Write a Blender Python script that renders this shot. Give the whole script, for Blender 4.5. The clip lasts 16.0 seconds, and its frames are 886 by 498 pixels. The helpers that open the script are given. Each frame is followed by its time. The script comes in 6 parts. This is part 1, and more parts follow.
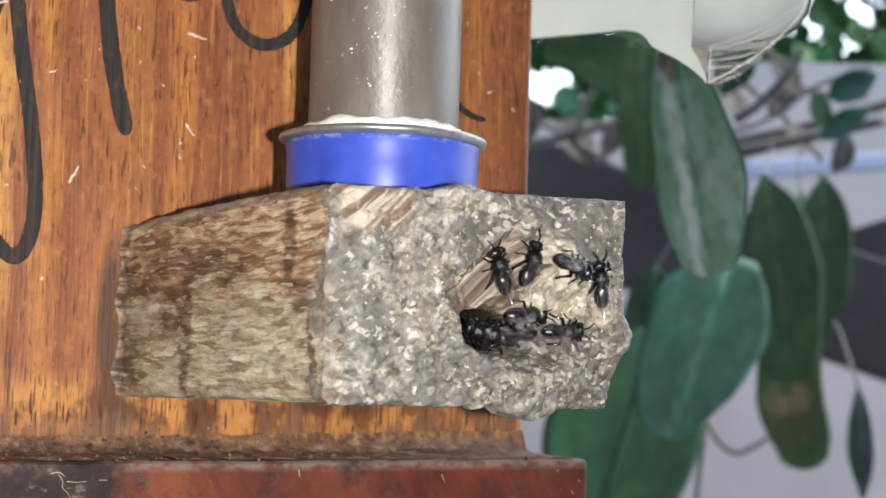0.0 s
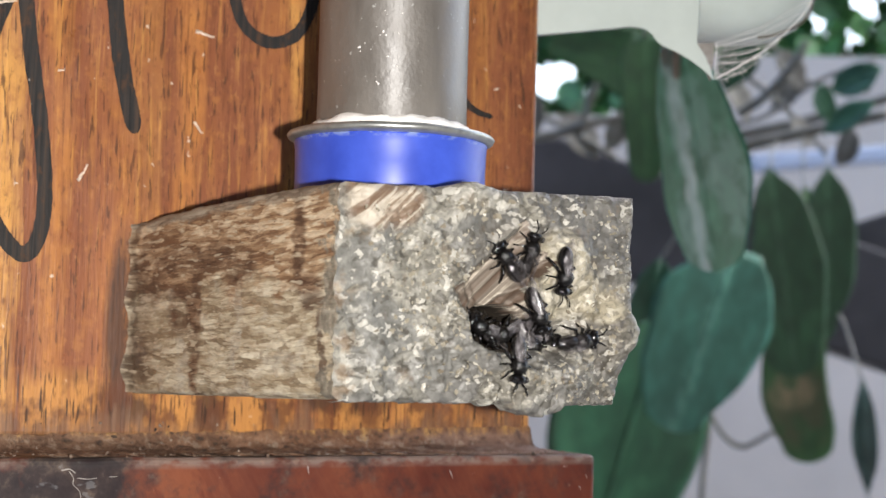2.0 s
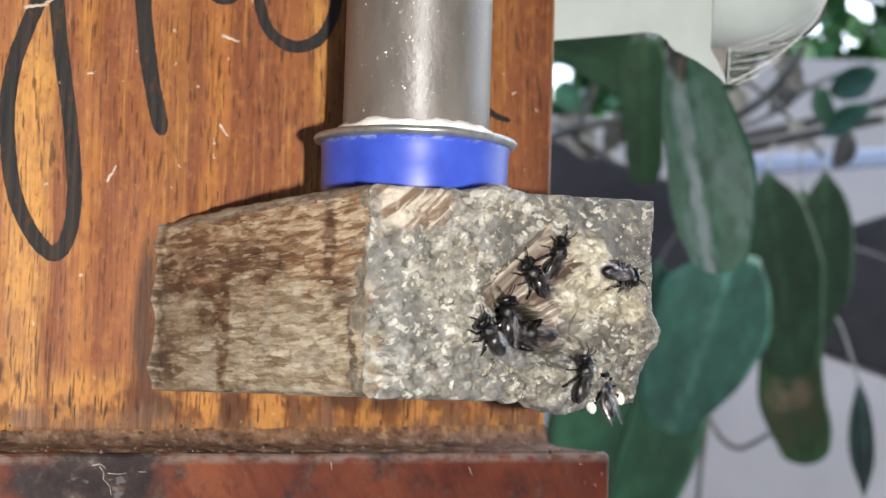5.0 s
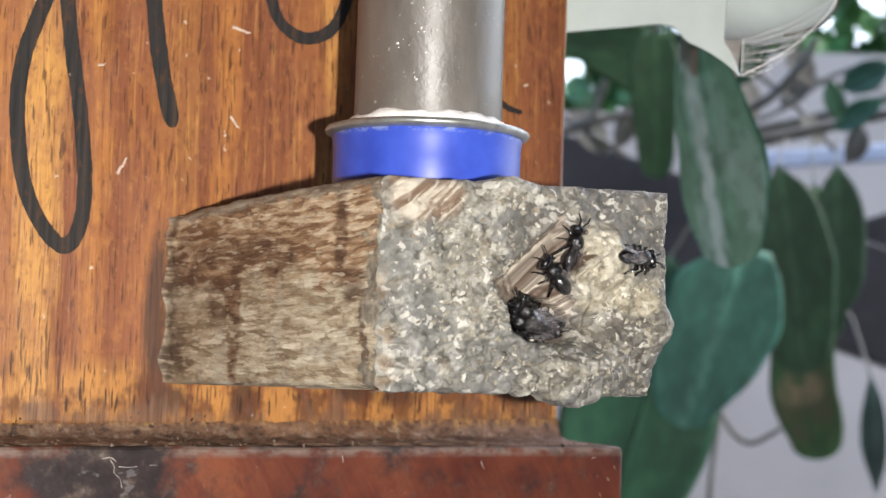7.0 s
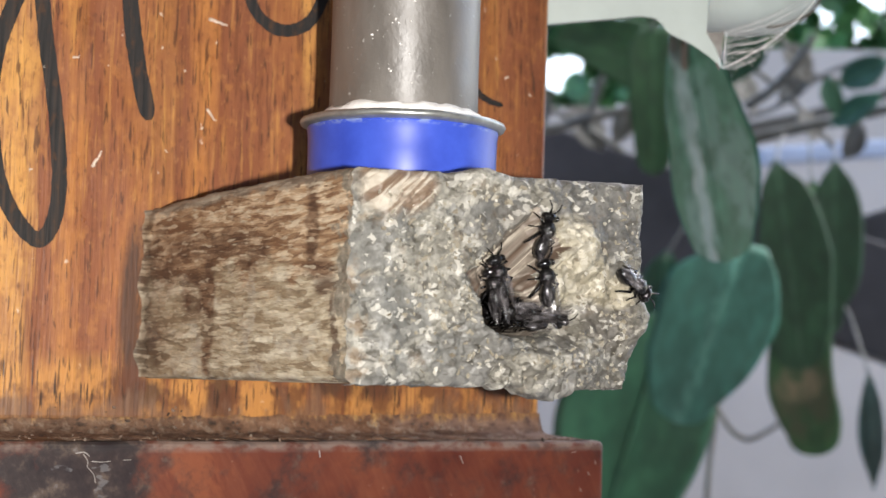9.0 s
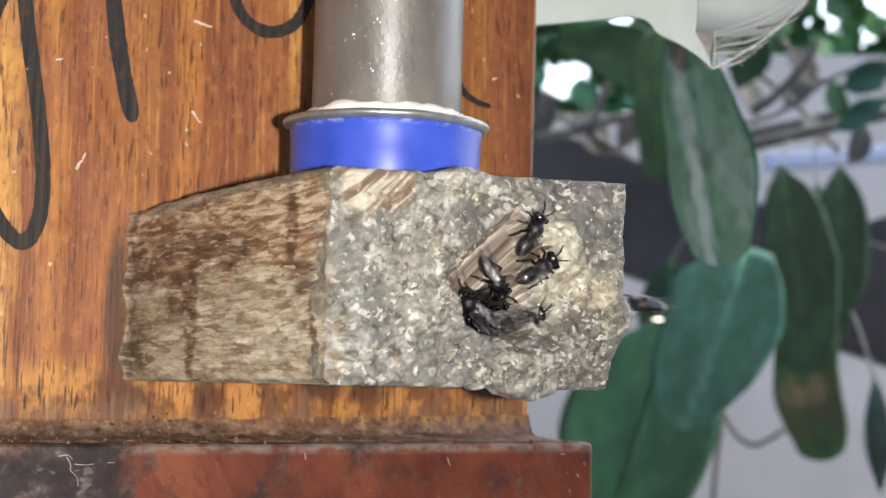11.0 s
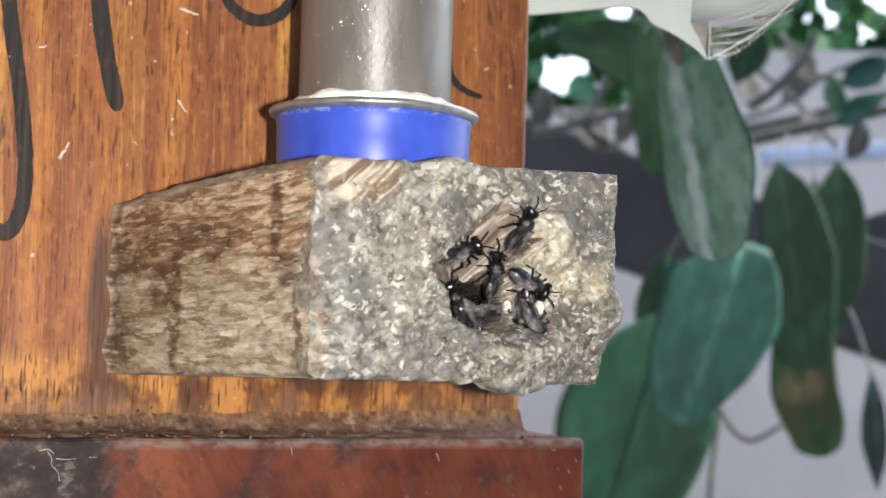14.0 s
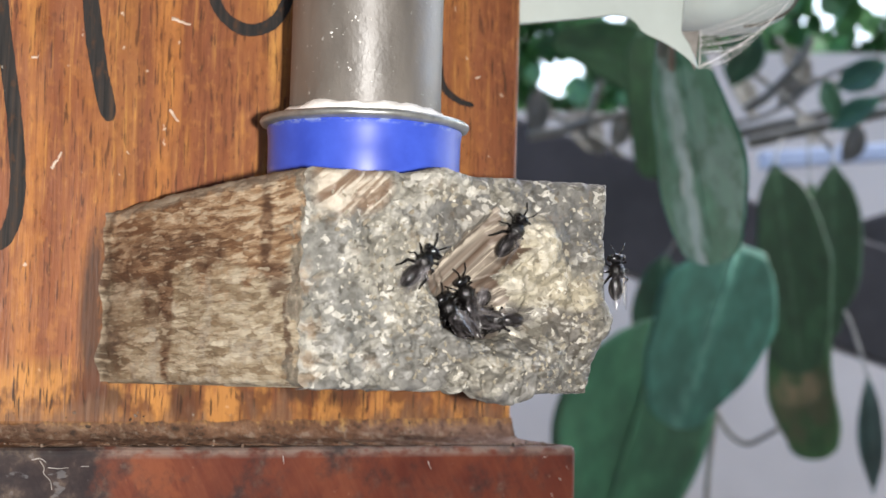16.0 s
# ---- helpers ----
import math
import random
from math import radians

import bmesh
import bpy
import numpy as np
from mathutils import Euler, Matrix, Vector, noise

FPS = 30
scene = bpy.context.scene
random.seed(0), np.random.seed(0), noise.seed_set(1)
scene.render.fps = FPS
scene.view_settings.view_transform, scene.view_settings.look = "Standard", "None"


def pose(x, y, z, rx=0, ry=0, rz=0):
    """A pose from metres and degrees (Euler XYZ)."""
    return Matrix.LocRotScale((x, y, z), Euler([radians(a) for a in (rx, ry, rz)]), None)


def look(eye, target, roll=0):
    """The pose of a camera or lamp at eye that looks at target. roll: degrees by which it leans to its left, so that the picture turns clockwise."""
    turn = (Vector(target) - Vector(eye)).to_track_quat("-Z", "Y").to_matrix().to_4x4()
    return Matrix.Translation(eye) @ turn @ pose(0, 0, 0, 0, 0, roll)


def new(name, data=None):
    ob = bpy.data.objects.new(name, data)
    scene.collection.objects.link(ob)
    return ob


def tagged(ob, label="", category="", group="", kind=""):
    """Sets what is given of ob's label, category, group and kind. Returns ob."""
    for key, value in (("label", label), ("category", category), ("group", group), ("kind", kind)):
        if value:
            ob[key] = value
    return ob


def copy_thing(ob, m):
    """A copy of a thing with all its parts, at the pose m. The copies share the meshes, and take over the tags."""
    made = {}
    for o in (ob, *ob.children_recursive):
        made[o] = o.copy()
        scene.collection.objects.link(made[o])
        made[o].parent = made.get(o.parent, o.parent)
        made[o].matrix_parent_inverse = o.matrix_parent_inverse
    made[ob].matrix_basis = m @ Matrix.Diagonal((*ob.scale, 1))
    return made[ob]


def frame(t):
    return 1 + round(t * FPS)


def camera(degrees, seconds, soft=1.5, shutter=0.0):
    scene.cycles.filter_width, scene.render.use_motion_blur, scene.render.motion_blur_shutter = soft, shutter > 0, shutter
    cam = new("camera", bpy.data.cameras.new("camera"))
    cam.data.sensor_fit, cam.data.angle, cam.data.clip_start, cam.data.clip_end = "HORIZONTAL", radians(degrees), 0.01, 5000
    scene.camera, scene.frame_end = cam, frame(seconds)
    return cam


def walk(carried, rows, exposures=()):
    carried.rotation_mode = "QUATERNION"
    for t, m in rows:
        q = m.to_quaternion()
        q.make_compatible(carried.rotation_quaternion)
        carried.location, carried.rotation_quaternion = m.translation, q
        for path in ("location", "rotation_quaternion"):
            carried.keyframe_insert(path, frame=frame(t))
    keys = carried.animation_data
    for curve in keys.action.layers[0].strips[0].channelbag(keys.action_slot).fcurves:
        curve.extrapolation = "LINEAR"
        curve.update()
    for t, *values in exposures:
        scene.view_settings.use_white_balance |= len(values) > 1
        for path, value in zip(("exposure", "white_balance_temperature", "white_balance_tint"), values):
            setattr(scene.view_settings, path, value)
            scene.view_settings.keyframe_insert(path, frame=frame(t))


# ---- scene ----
cam = camera(30.0, 16.0, shutter=0.3)
cam.data.dof.use_dof, cam.data.dof.focus_distance, cam.data.dof.aperture_fstop = True, 0.158, 64.0
# seconds, x, y, z, yaw, pitch, roll
ROWS = [
    (0.0, -0.06425, -0.17267, 1.29525, -31.315, 4.147, 1.655),
    (0.5, -0.0642, -0.17244, 1.29523, -31.28, 4.078, 1.622),
    (1.0, -0.06434, -0.17243, 1.29533, -31.233, 4.04, 1.591),
    (1.5, -0.06448, -0.17201, 1.29472, -31.243, 3.921, 1.561),
    (2.0, -0.06501, -0.17306, 1.29552, -31.191, 3.931, 1.538),
    (2.5, -0.06534, -0.17331, 1.29544, -31.158, 3.89, 1.555),
    (3.0, -0.06644, -0.17391, 1.29555, -31.258, 3.867, 1.621),
    (3.5, -0.06742, -0.1742, 1.29536, -31.393, 3.899, 1.612),
    (4.0, -0.06651, -0.174, 1.29515, -31.457, 3.879, 1.595),
    (4.5, -0.06854, -0.17363, 1.29534, -31.329, 3.952, 1.677),
    (5.0, -0.06938, -0.17459, 1.29518, -31.374, 3.976, 1.754),
    (7.5, -0.06851, -0.1735, 1.29487, -30.952, 3.734, 1.786),
    (8.0, -0.06761, -0.17343, 1.29443, -30.981, 3.688, 1.762),
    (8.5, -0.06762, -0.17282, 1.29482, -30.876, 3.652, 1.764),
    (9.0, -0.06614, -0.17396, 1.29473, -30.984, 3.679, 1.706),
    (11.5, -0.06355, -0.17456, 1.29407, -30.66, 3.957, 1.439),
    (12.0, -0.06356, -0.17443, 1.29424, -30.751, 3.958, 1.521),
    (12.5, -0.06299, -0.17368, 1.29395, -30.786, 3.914, 1.577),
    (13.0, -0.06228, -0.17331, 1.29404, -30.797, 3.856, 1.669),
    (13.5, -0.06169, -0.17426, 1.29396, -30.867, 3.783, 1.587),
    (14.0, -0.06125, -0.17249, 1.29406, -30.771, 3.755, 1.638),
    (14.5, -0.05907, -0.17275, 1.29376, -30.872, 3.716, 1.528),
    (15.0, -0.05884, -0.17221, 1.29402, -30.903, 3.691, 1.449),
    (15.5, -0.06006, -0.17292, 1.29432, -30.856, 3.749, 1.41),
    (16.0, -0.06111, -0.17357, 1.2947, -30.861, 3.851, 1.555),
]
walk(cam, [(t, Matrix.Translation((x, y, z)) @ pose(0, 0, 0, 0, 0, yaw) @ pose(0, 0, 0, 90 + pitch) @ pose(0, 0, 0, 0, 0, roll)) for t, x, y, z, yaw, pitch, roll in ROWS], [(0.0, 1.96), (11.5, 1.97), (13.5, 2.03), (16.0, 2.03)])

# ---- light ----
world = bpy.data.worlds.new("world")
scene.world = world
world.use_nodes = True
sky = world.node_tree.nodes.new("ShaderNodeTexSky")
sky.sky_type, sky.sun_disc, sky.sun_elevation, sky.sun_rotation = "NISHITA", False, radians(40), radians(60)
world.node_tree.links.new(sky.outputs[0], world.node_tree.nodes["Background"].inputs[0])
world.node_tree.nodes["Background"].inputs[1].default_value = 0.12


def lamp(name, kind, m, energy, color, size):
    data = bpy.data.lights.new(name, kind)
    data.energy, data.color = energy, color
    if kind == "SUN":
        data.angle = size
    else:
        data.shadow_soft_size = size
    ob = new(name, data)
    ob.matrix_world = m
    return ob


lamp("sun", "SUN", look((2, -2, 3), (0, 0, 0)), 1.0, (1.0, 0.95, 0.88), radians(12))
# the torch of the filming phone, just beside its lens
lamp("torch", "POINT", pose(-0.0556, -0.1800, 1.2940), 0.50, (1.0, 0.955, 0.91), 0.0014)


# ---- materials ----
class Mat:
    """A node material: small helpers that return sockets."""

    def __init__(self, name):
        self.m = bpy.data.materials.new(name)
        self.m.use_nodes = True
        self.n, self.l = self.m.node_tree.nodes, self.m.node_tree.links
        self.b = self.n["Principled BSDF"]
        self.co = self.n.new("ShaderNodeTexCoord").outputs["Object"]

    def put(self, socket, value):
        if hasattr(value, "is_linked"):
            self.l.new(value, socket)
        elif isinstance(value, tuple) and len(value) == 3 and socket.type == "RGBA":
            socket.default_value = (*value, 1)
        else:
            socket.default_value = value

    def scaled(self, sx, sy, sz, turn=(0, 0, 0), move=(0, 0, 0)):
        node = self.n.new("ShaderNodeMapping")
        node.inputs["Scale"].default_value, node.inputs["Rotation"].default_value = (sx, sy, sz), turn
        node.inputs["Location"].default_value = move
        self.l.new(self.co, node.inputs["Vector"])
        return node.outputs[0]

    def turned(self, angle, sx, sy, sz, move=(0, 0, 0)):
        """Coordinates turned about y first, then scaled."""
        node = self.n.new("ShaderNodeMapping")
        node.inputs["Scale"].default_value, node.inputs["Location"].default_value = (sx, sy, sz), move
        self.l.new(self.scaled(1, 1, 1, turn=(0, angle, 0)), node.inputs["Vector"])
        return node.outputs[0]

    def warped(self, scale, amount, stretch=(1, 1, 1)):
        """Object coordinates shifted by noise of that scale, by about amount metres."""
        tex = self.n.new("ShaderNodeTexNoise")
        tex.inputs["Scale"].default_value, tex.inputs["Detail"].default_value = scale, 3.0
        self.l.new(self.co, tex.inputs["Vector"])
        node = self.n.new("ShaderNodeVectorMath")
        node.operation = "MULTIPLY_ADD"
        self.l.new(tex.outputs["Color"], node.inputs[0])
        node.inputs[1].default_value = (2 * amount,) * 3
        self.l.new(self.co, node.inputs[2])
        out = self.n.new("ShaderNodeVectorMath")
        out.operation = "MULTIPLY"
        self.l.new(node.outputs[0], out.inputs[0])
        out.inputs[1].default_value = stretch
        return out.outputs[0]

    def grey(self, color):
        node = self.n.new("ShaderNodeSeparateColor")
        self.l.new(color, node.inputs[0])
        return node.outputs[0]

    def noise(self, co, scale=1.0, detail=4.0, rough=0.55, distort=0.0):
        node = self.n.new("ShaderNodeTexNoise")
        self.l.new(co, node.inputs["Vector"])
        for key, value in (("Scale", scale), ("Detail", detail), ("Roughness", rough), ("Distortion", distort)):
            node.inputs[key].default_value = value
        return node.outputs[0]

    def cells(self, co, scale=1.0, feature="F1", out=0):
        node = self.n.new("ShaderNodeTexVoronoi")
        node.feature = feature
        self.l.new(co, node.inputs["Vector"])
        node.inputs["Scale"].default_value = scale
        return node.outputs[out]

    def wave(self, co, scale, distort, detail=2.0):
        node = self.n.new("ShaderNodeTexWave")
        self.l.new(co, node.inputs["Vector"])
        node.inputs["Scale"].default_value, node.inputs["Distortion"].default_value = scale, distort
        node.inputs["Detail"].default_value = detail
        return node.outputs["Fac"]

    def ramp(self, fac, stops):
        node = self.n.new("ShaderNodeValToRGB")
        self.put(node.inputs[0], fac)
        el = node.color_ramp.elements
        while len(el) < len(stops):
            el.new(0.5)
        for e, (at, c) in zip(el, stops):
            e.position = at
            e.color = (*c, 1) if isinstance(c, tuple) else (c, c, c, 1)
        return node.outputs[0]

    def mix(self, fac, a, b, blend="MIX"):
        node = self.n.new("ShaderNodeMix")
        node.data_type, node.blend_type = "RGBA", blend
        for socket, value in zip((node.inputs[0], node.inputs[6], node.inputs[7]), (fac, a, b)):
            self.put(socket, value)
        return node.outputs[2]

    def math(self, op, a, b=0.0):
        node = self.n.new("ShaderNodeMath")
        node.operation = op
        self.put(node.inputs[0], a)
        self.put(node.inputs[1], b)
        return node.outputs[0]

    def axis(self, n, co=None):
        node = self.n.new("ShaderNodeSeparateXYZ")
        self.l.new(co or self.co, node.inputs[0])
        return node.outputs[n]

    def blob(self, centre, size):
        """1 at the centre of an ellipsoid, 0 at its edge and beyond."""
        node = self.n.new("ShaderNodeVectorMath")
        node.operation = "SUBTRACT"
        self.l.new(self.co, node.inputs[0])
        node.inputs[1].default_value = centre
        div = self.n.new("ShaderNodeVectorMath")
        div.operation = "DIVIDE"
        self.l.new(node.outputs[0], div.inputs[0])
        div.inputs[1].default_value = size
        size_node = self.n.new("ShaderNodeVectorMath")
        size_node.operation = "LENGTH"
        self.l.new(div.outputs[0], size_node.inputs[0])
        node = self.math("SUBTRACT", 1.0, size_node.outputs["Value"])
        return self.math("MAXIMUM", node, 0.0)

    def done(self, color, rough=0.5, bump=None, strength=0.3, distance=0.0003, **more):
        self.put(self.b.inputs["Base Color"], color)
        self.put(self.b.inputs["Roughness"], rough)
        if bump is not None:
            node = self.n.new("ShaderNodeBump")
            node.inputs["Strength"].default_value, node.inputs["Distance"].default_value = strength, distance
            self.l.new(bump, node.inputs["Height"])
            self.l.new(node.outputs[0], self.b.inputs["Normal"])
        for key, value in more.items():
            self.put(self.b.inputs[key.replace("_", " ")], value)
        return self.m


def board_wood():
    m = Mat("varnished_wood")
    wavy = m.warped(25, 0.0012)

    def along(sx, sz, move=0.0):
        node = m.n.new("ShaderNodeMapping")
        node.inputs["Scale"].default_value, node.inputs["Location"].default_value = (sx, sx, sz), (move, 0, 0)
        m.l.new(wavy, node.inputs["Vector"])
        return node.outputs[0]

    broad = m.noise(along(105, 6), 1.0, 3, 0.5)
    mid = m.noise(along(420, 16, 4.0), 1.0, 4, 0.6)
    fine = m.noise(along(1900, 70), 1.0, 3, 0.65)
    pores = m.noise(along(3100, 300, 3.0), 1.0, 2, 0.5)
    long_lines = m.noise(along(1900, 60, 8.0), 1.0, 2, 0.5)
    mottle = m.noise(m.scaled(220, 220, 95), 1.0, 5, 0.62)
    # growth bands across the board, pale early wood and ruddy late wood
    red, rust, orange, gold, umber = (0.225, 0.071, 0.029), (0.285, 0.097, 0.037), (0.43, 0.165, 0.045), (0.64, 0.32, 0.085), (0.155, 0.046, 0.021)
    bands = [(-30, red), (-24, orange), (-18.2, orange), (-17.0, gold), (-14.2, gold), (-13.0, red), (-11.2, rust), (-9.2, orange), (-7.2, red), (-4.2, rust), (-2.4, orange), (2.4, (0.46, 0.195, 0.054)), (3.3, red), (4.9, orange), (7.0, orange), (7.8, red), (10.2, rust), (11.2, (0.215, 0.068, 0.030)), (14.0, rust), (17.4, (0.34, 0.125, 0.042)), (18.5, gold), (20.4, orange), (23.0, red), (40.0, rust), (43.0, (0.45, 0.180, 0.048)), (48.0, rust), (53.0, umber)]
    across = m.math("ADD", m.math("MULTIPLY", m.axis(0), 1000 / 84.0), m.math("MULTIPLY", m.math("SUBTRACT", m.noise(along(150, 34, 2.0), 1.0, 4, 0.6), 0.5), 0.075))
    base = m.ramp(m.math("ADD", across, 30.5 / 84.0), [((x + 30.5) / 84.0, c) for x, c in bands])
    base = m.mix(m.ramp(broad, [(0.34, 0.45), (0.50, 0.0)]), base, umber)
    base = m.mix(m.ramp(broad, [(0.56, 0.0), (0.72, 0.35)]), base, gold)
    base = m.mix(m.ramp(mid, [(0.56, 0.0), (0.74, 0.32)]), base, (0.62, 0.28, 0.055))
    base = m.mix(m.ramp(mid, [(0.28, 0.6), (0.44, 0.0)]), base, (0.15, 0.040, 0.014))
    base = m.mix(m.ramp(mottle, [(0.47, 0.0), (0.64, 0.6)]), base, (0.27, 0.088, 0.034))
    cross = m.noise(m.scaled(620, 620, 420, move=(1, 2, 3)), 1.0, 4, 0.6)
    base = m.mix(m.ramp(cross, [(0.50, 0.0), (0.64, 0.5)]), base, (0.27, 0.086, 0.032))
    base = m.mix(m.ramp(cross, [(0.34, 0.28), (0.46, 0.0)]), base, (0.60, 0.25, 0.055))
    base = m.mix(m.ramp(fine, [(0.33, 0.6), (0.46, 0.0)]), base, (0.13, 0.037, 0.013))
    base = m.mix(m.ramp(fine, [(0.57, 0.0), (0.70, 0.40)]), base, (0.74, 0.38, 0.090))
    base = m.mix(m.ramp(pores, [(0.60, 0.0), (0.66, 0.75)]), base, (0.050, 0.015, 0.007))
    base = m.mix(m.ramp(long_lines, [(0.70, 0.0), (0.74, 0.8)]), base, (0.045, 0.012, 0.005))
    pits = m.noise(m.scaled(1500, 1500, 800, move=(2, 6, 1)), 1.0, 4, 0.6)
    base = m.mix(m.ramp(pits, [(0.30, 0.65), (0.42, 0.0)]), base, (0.11, 0.034, 0.014))
    base = m.mix(m.ramp(pits, [(0.58, 0.0), (0.72, 0.45)]), base, (0.52, 0.24, 0.085))
    specks = m.cells(m.warped(1500, 0.0008, (1.0, 1.0, 0.8)), 300)
    base = m.mix(m.ramp(specks, [(0.055, 0.7), (0.075, 0.0)]), base, (0.72, 0.60, 0.48))
    # bleached wood near the foot, stains, a dark smear, dark patches under the block
    foot = m.math("MULTIPLY", m.blob((0.000, 0.0, 1.2885), (0.13, 0.02, 0.0058)), m.math("MULTIPLY", m.ramp(mid, [(0.38, 0.0), (0.6, 1.6)]), m.ramp(mottle, [(0.40, 1.3), (0.62, 0.2)])))
    base = m.mix(m.math("MINIMUM", m.math("MULTIPLY", foot, 1.7), 0.7), base, (0.60, 0.28, 0.072))
    base = m.mix(m.ramp(pores, [(0.60, 0.0), (0.66, 0.7)]), base, m.mix(m.math("MINIMUM", m.math("MULTIPLY", foot, 3.0), 1.0), base, (0.05, 0.018, 0.008)))
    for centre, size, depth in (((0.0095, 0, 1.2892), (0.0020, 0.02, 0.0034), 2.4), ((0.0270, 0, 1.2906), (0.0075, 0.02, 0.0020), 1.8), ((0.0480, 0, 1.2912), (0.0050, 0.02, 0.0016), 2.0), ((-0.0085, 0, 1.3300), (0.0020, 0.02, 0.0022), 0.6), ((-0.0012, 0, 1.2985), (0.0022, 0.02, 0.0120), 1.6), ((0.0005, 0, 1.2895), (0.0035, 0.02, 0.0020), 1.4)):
        blotch = m.math("MULTIPLY", m.math("MULTIPLY", m.blob(centre, size), depth), m.ramp(mottle, [(0.36, 0.2), (0.56, 1.3)]))
        base = m.mix(m.math("MINIMUM", blotch, 0.85), base, (0.050, 0.022, 0.014))
    # darker brown band under the block, broken up by noise
    dark_band = m.math("MULTIPLY", m.blob((0.015, 0.0, 1.2900), (0.12, 0.02, 0.0042)), m.ramp(m.noise(m.scaled(250, 250, 190, move=(3, 3, 3)), 1.0, 4, 0.6), [(0.46, 0.0), (0.60, 1.5)]))
    base = m.mix(m.math("MINIMUM", dark_band, 0.8), base, (0.115, 0.036, 0.015))
    cracks = m.noise(m.scaled(2500, 2500, 230, move=(5, 0, 0)), 1.0, 1, 0.4)
    cracks = m.math("MULTIPLY", m.ramp(cracks, [(0.62, 0.0), (0.66, 1.0)]), m.math("MINIMUM", m.math("MULTIPLY", m.blob((0.015, 0.0, 1.2890), (0.10, 0.02, 0.0060)), 3.0), 0.9))
    base = m.mix(cracks, base, (0.035, 0.014, 0.007))
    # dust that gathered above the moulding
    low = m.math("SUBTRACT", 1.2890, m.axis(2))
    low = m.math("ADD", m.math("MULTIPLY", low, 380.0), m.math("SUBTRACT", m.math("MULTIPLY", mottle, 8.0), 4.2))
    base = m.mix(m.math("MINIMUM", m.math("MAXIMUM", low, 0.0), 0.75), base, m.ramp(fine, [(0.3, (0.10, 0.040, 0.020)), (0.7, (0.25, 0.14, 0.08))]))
    base = m.mix(0.04, base, (0.40, 0.31, 0.24))
    rough = m.ramp(mottle, [(0.3, 0.26), (0.7, 0.48)])
    return m.done(base, rough, m.mix(0.5, fine, pores), 0.35, 0.0002)


def ledge_wood():
    m = Mat("red_stained_wood")
    broad = m.noise(m.turned(0.5, 190, 190, 75), 1.0, 6, 0.6)
    fine = m.noise(m.turned(0.5, 900, 900, 150), 1.0, 4, 0.65)
    fog = m.noise(m.scaled(150, 150, 150, move=(4, 1, 0)), 1.0, 5, 0.6)
    base = m.ramp(fog, [(0.3, (0.078, 0.0175, 0.0110)), (0.5, (0.115, 0.027, 0.0140)), (0.70, (0.158, 0.042, 0.0185))])
    base = m.mix(m.ramp(fine, [(0.46, 0.0), (0.70, 0.22)]), base, (0.218, 0.080, 0.042))
    # stain rubbed off along the grain
    rubbed = m.math("MULTIPLY", m.blob((0.0020, -0.0118, 1.2815), (0.007, 0.008, 0.005)), m.ramp(broad, [(0.42, 0.0), (0.60, 2.4)]))
    base = m.mix(m.math("MINIMUM", rubbed, 0.7), base, (0.227, 0.069, 0.029))
    # the upper edge is worn and dusty
    worn = m.math("MULTIPLY", m.math("SUBTRACT", m.axis(2), 1.2837), 900.0)
    worn = m.math("MULTIPLY", m.math("MAXIMUM", worn, 0.0), m.ramp(m.noise(m.scaled(500, 500, 900), 1.0, 4), [(0.36, 0.1), (0.58, 1.2)]))
    base = m.mix(m.math("MINIMUM", worn, 0.7), base, (0.227, 0.181, 0.155))
    spots = m.noise(m.scaled(620, 620, 620), 1.0, 3)
    base = m.mix(m.ramp(spots, [(0.70, 0.0), (0.76, 0.55)]), base, (0.286, 0.176, 0.134))
    # a charred patch
    ragged = m.math("ADD", m.blob((-0.0110, -0.0118, 1.2812), (0.010, 0.008, 0.007)), m.math("MULTIPLY", m.math("SUBTRACT", m.noise(m.scaled(240, 240, 240), 1.0, 6, 0.65), 0.5), 1.5))
    char = m.ramp(m.noise(m.scaled(420, 420, 420, move=(3, 3, 0)), 1.0, 6, 0.65), [(0.38, (0.010, 0.010, 0.013)), (0.52, (0.024, 0.020, 0.021)), (0.64, (0.085, 0.064, 0.052)), (0.74, (0.20, 0.19, 0.185))])
    base = m.mix(m.ramp(ragged, [(0.0, 0.0), (0.34, 0.92)]), base, char)
    streak = m.noise(m.scaled(420, 420, 700, move=(7, 1, 2)), 1.0, 4)
    white = m.math("MULTIPLY", m.blob((-0.0090, -0.0118, 1.2818), (0.007, 0.008, 0.004)), m.ramp(streak, [(0.62, 0.0), (0.70, 1.0)]))
    base = m.mix(m.math("MINIMUM", white, 0.35), base, (0.218, 0.218, 0.227))
    return m.done(base, m.ramp(fog, [(0.3, 0.48), (0.7, 0.66)]), fine, 0.25, 0.0002, Specular_IOR_Level=0.3)


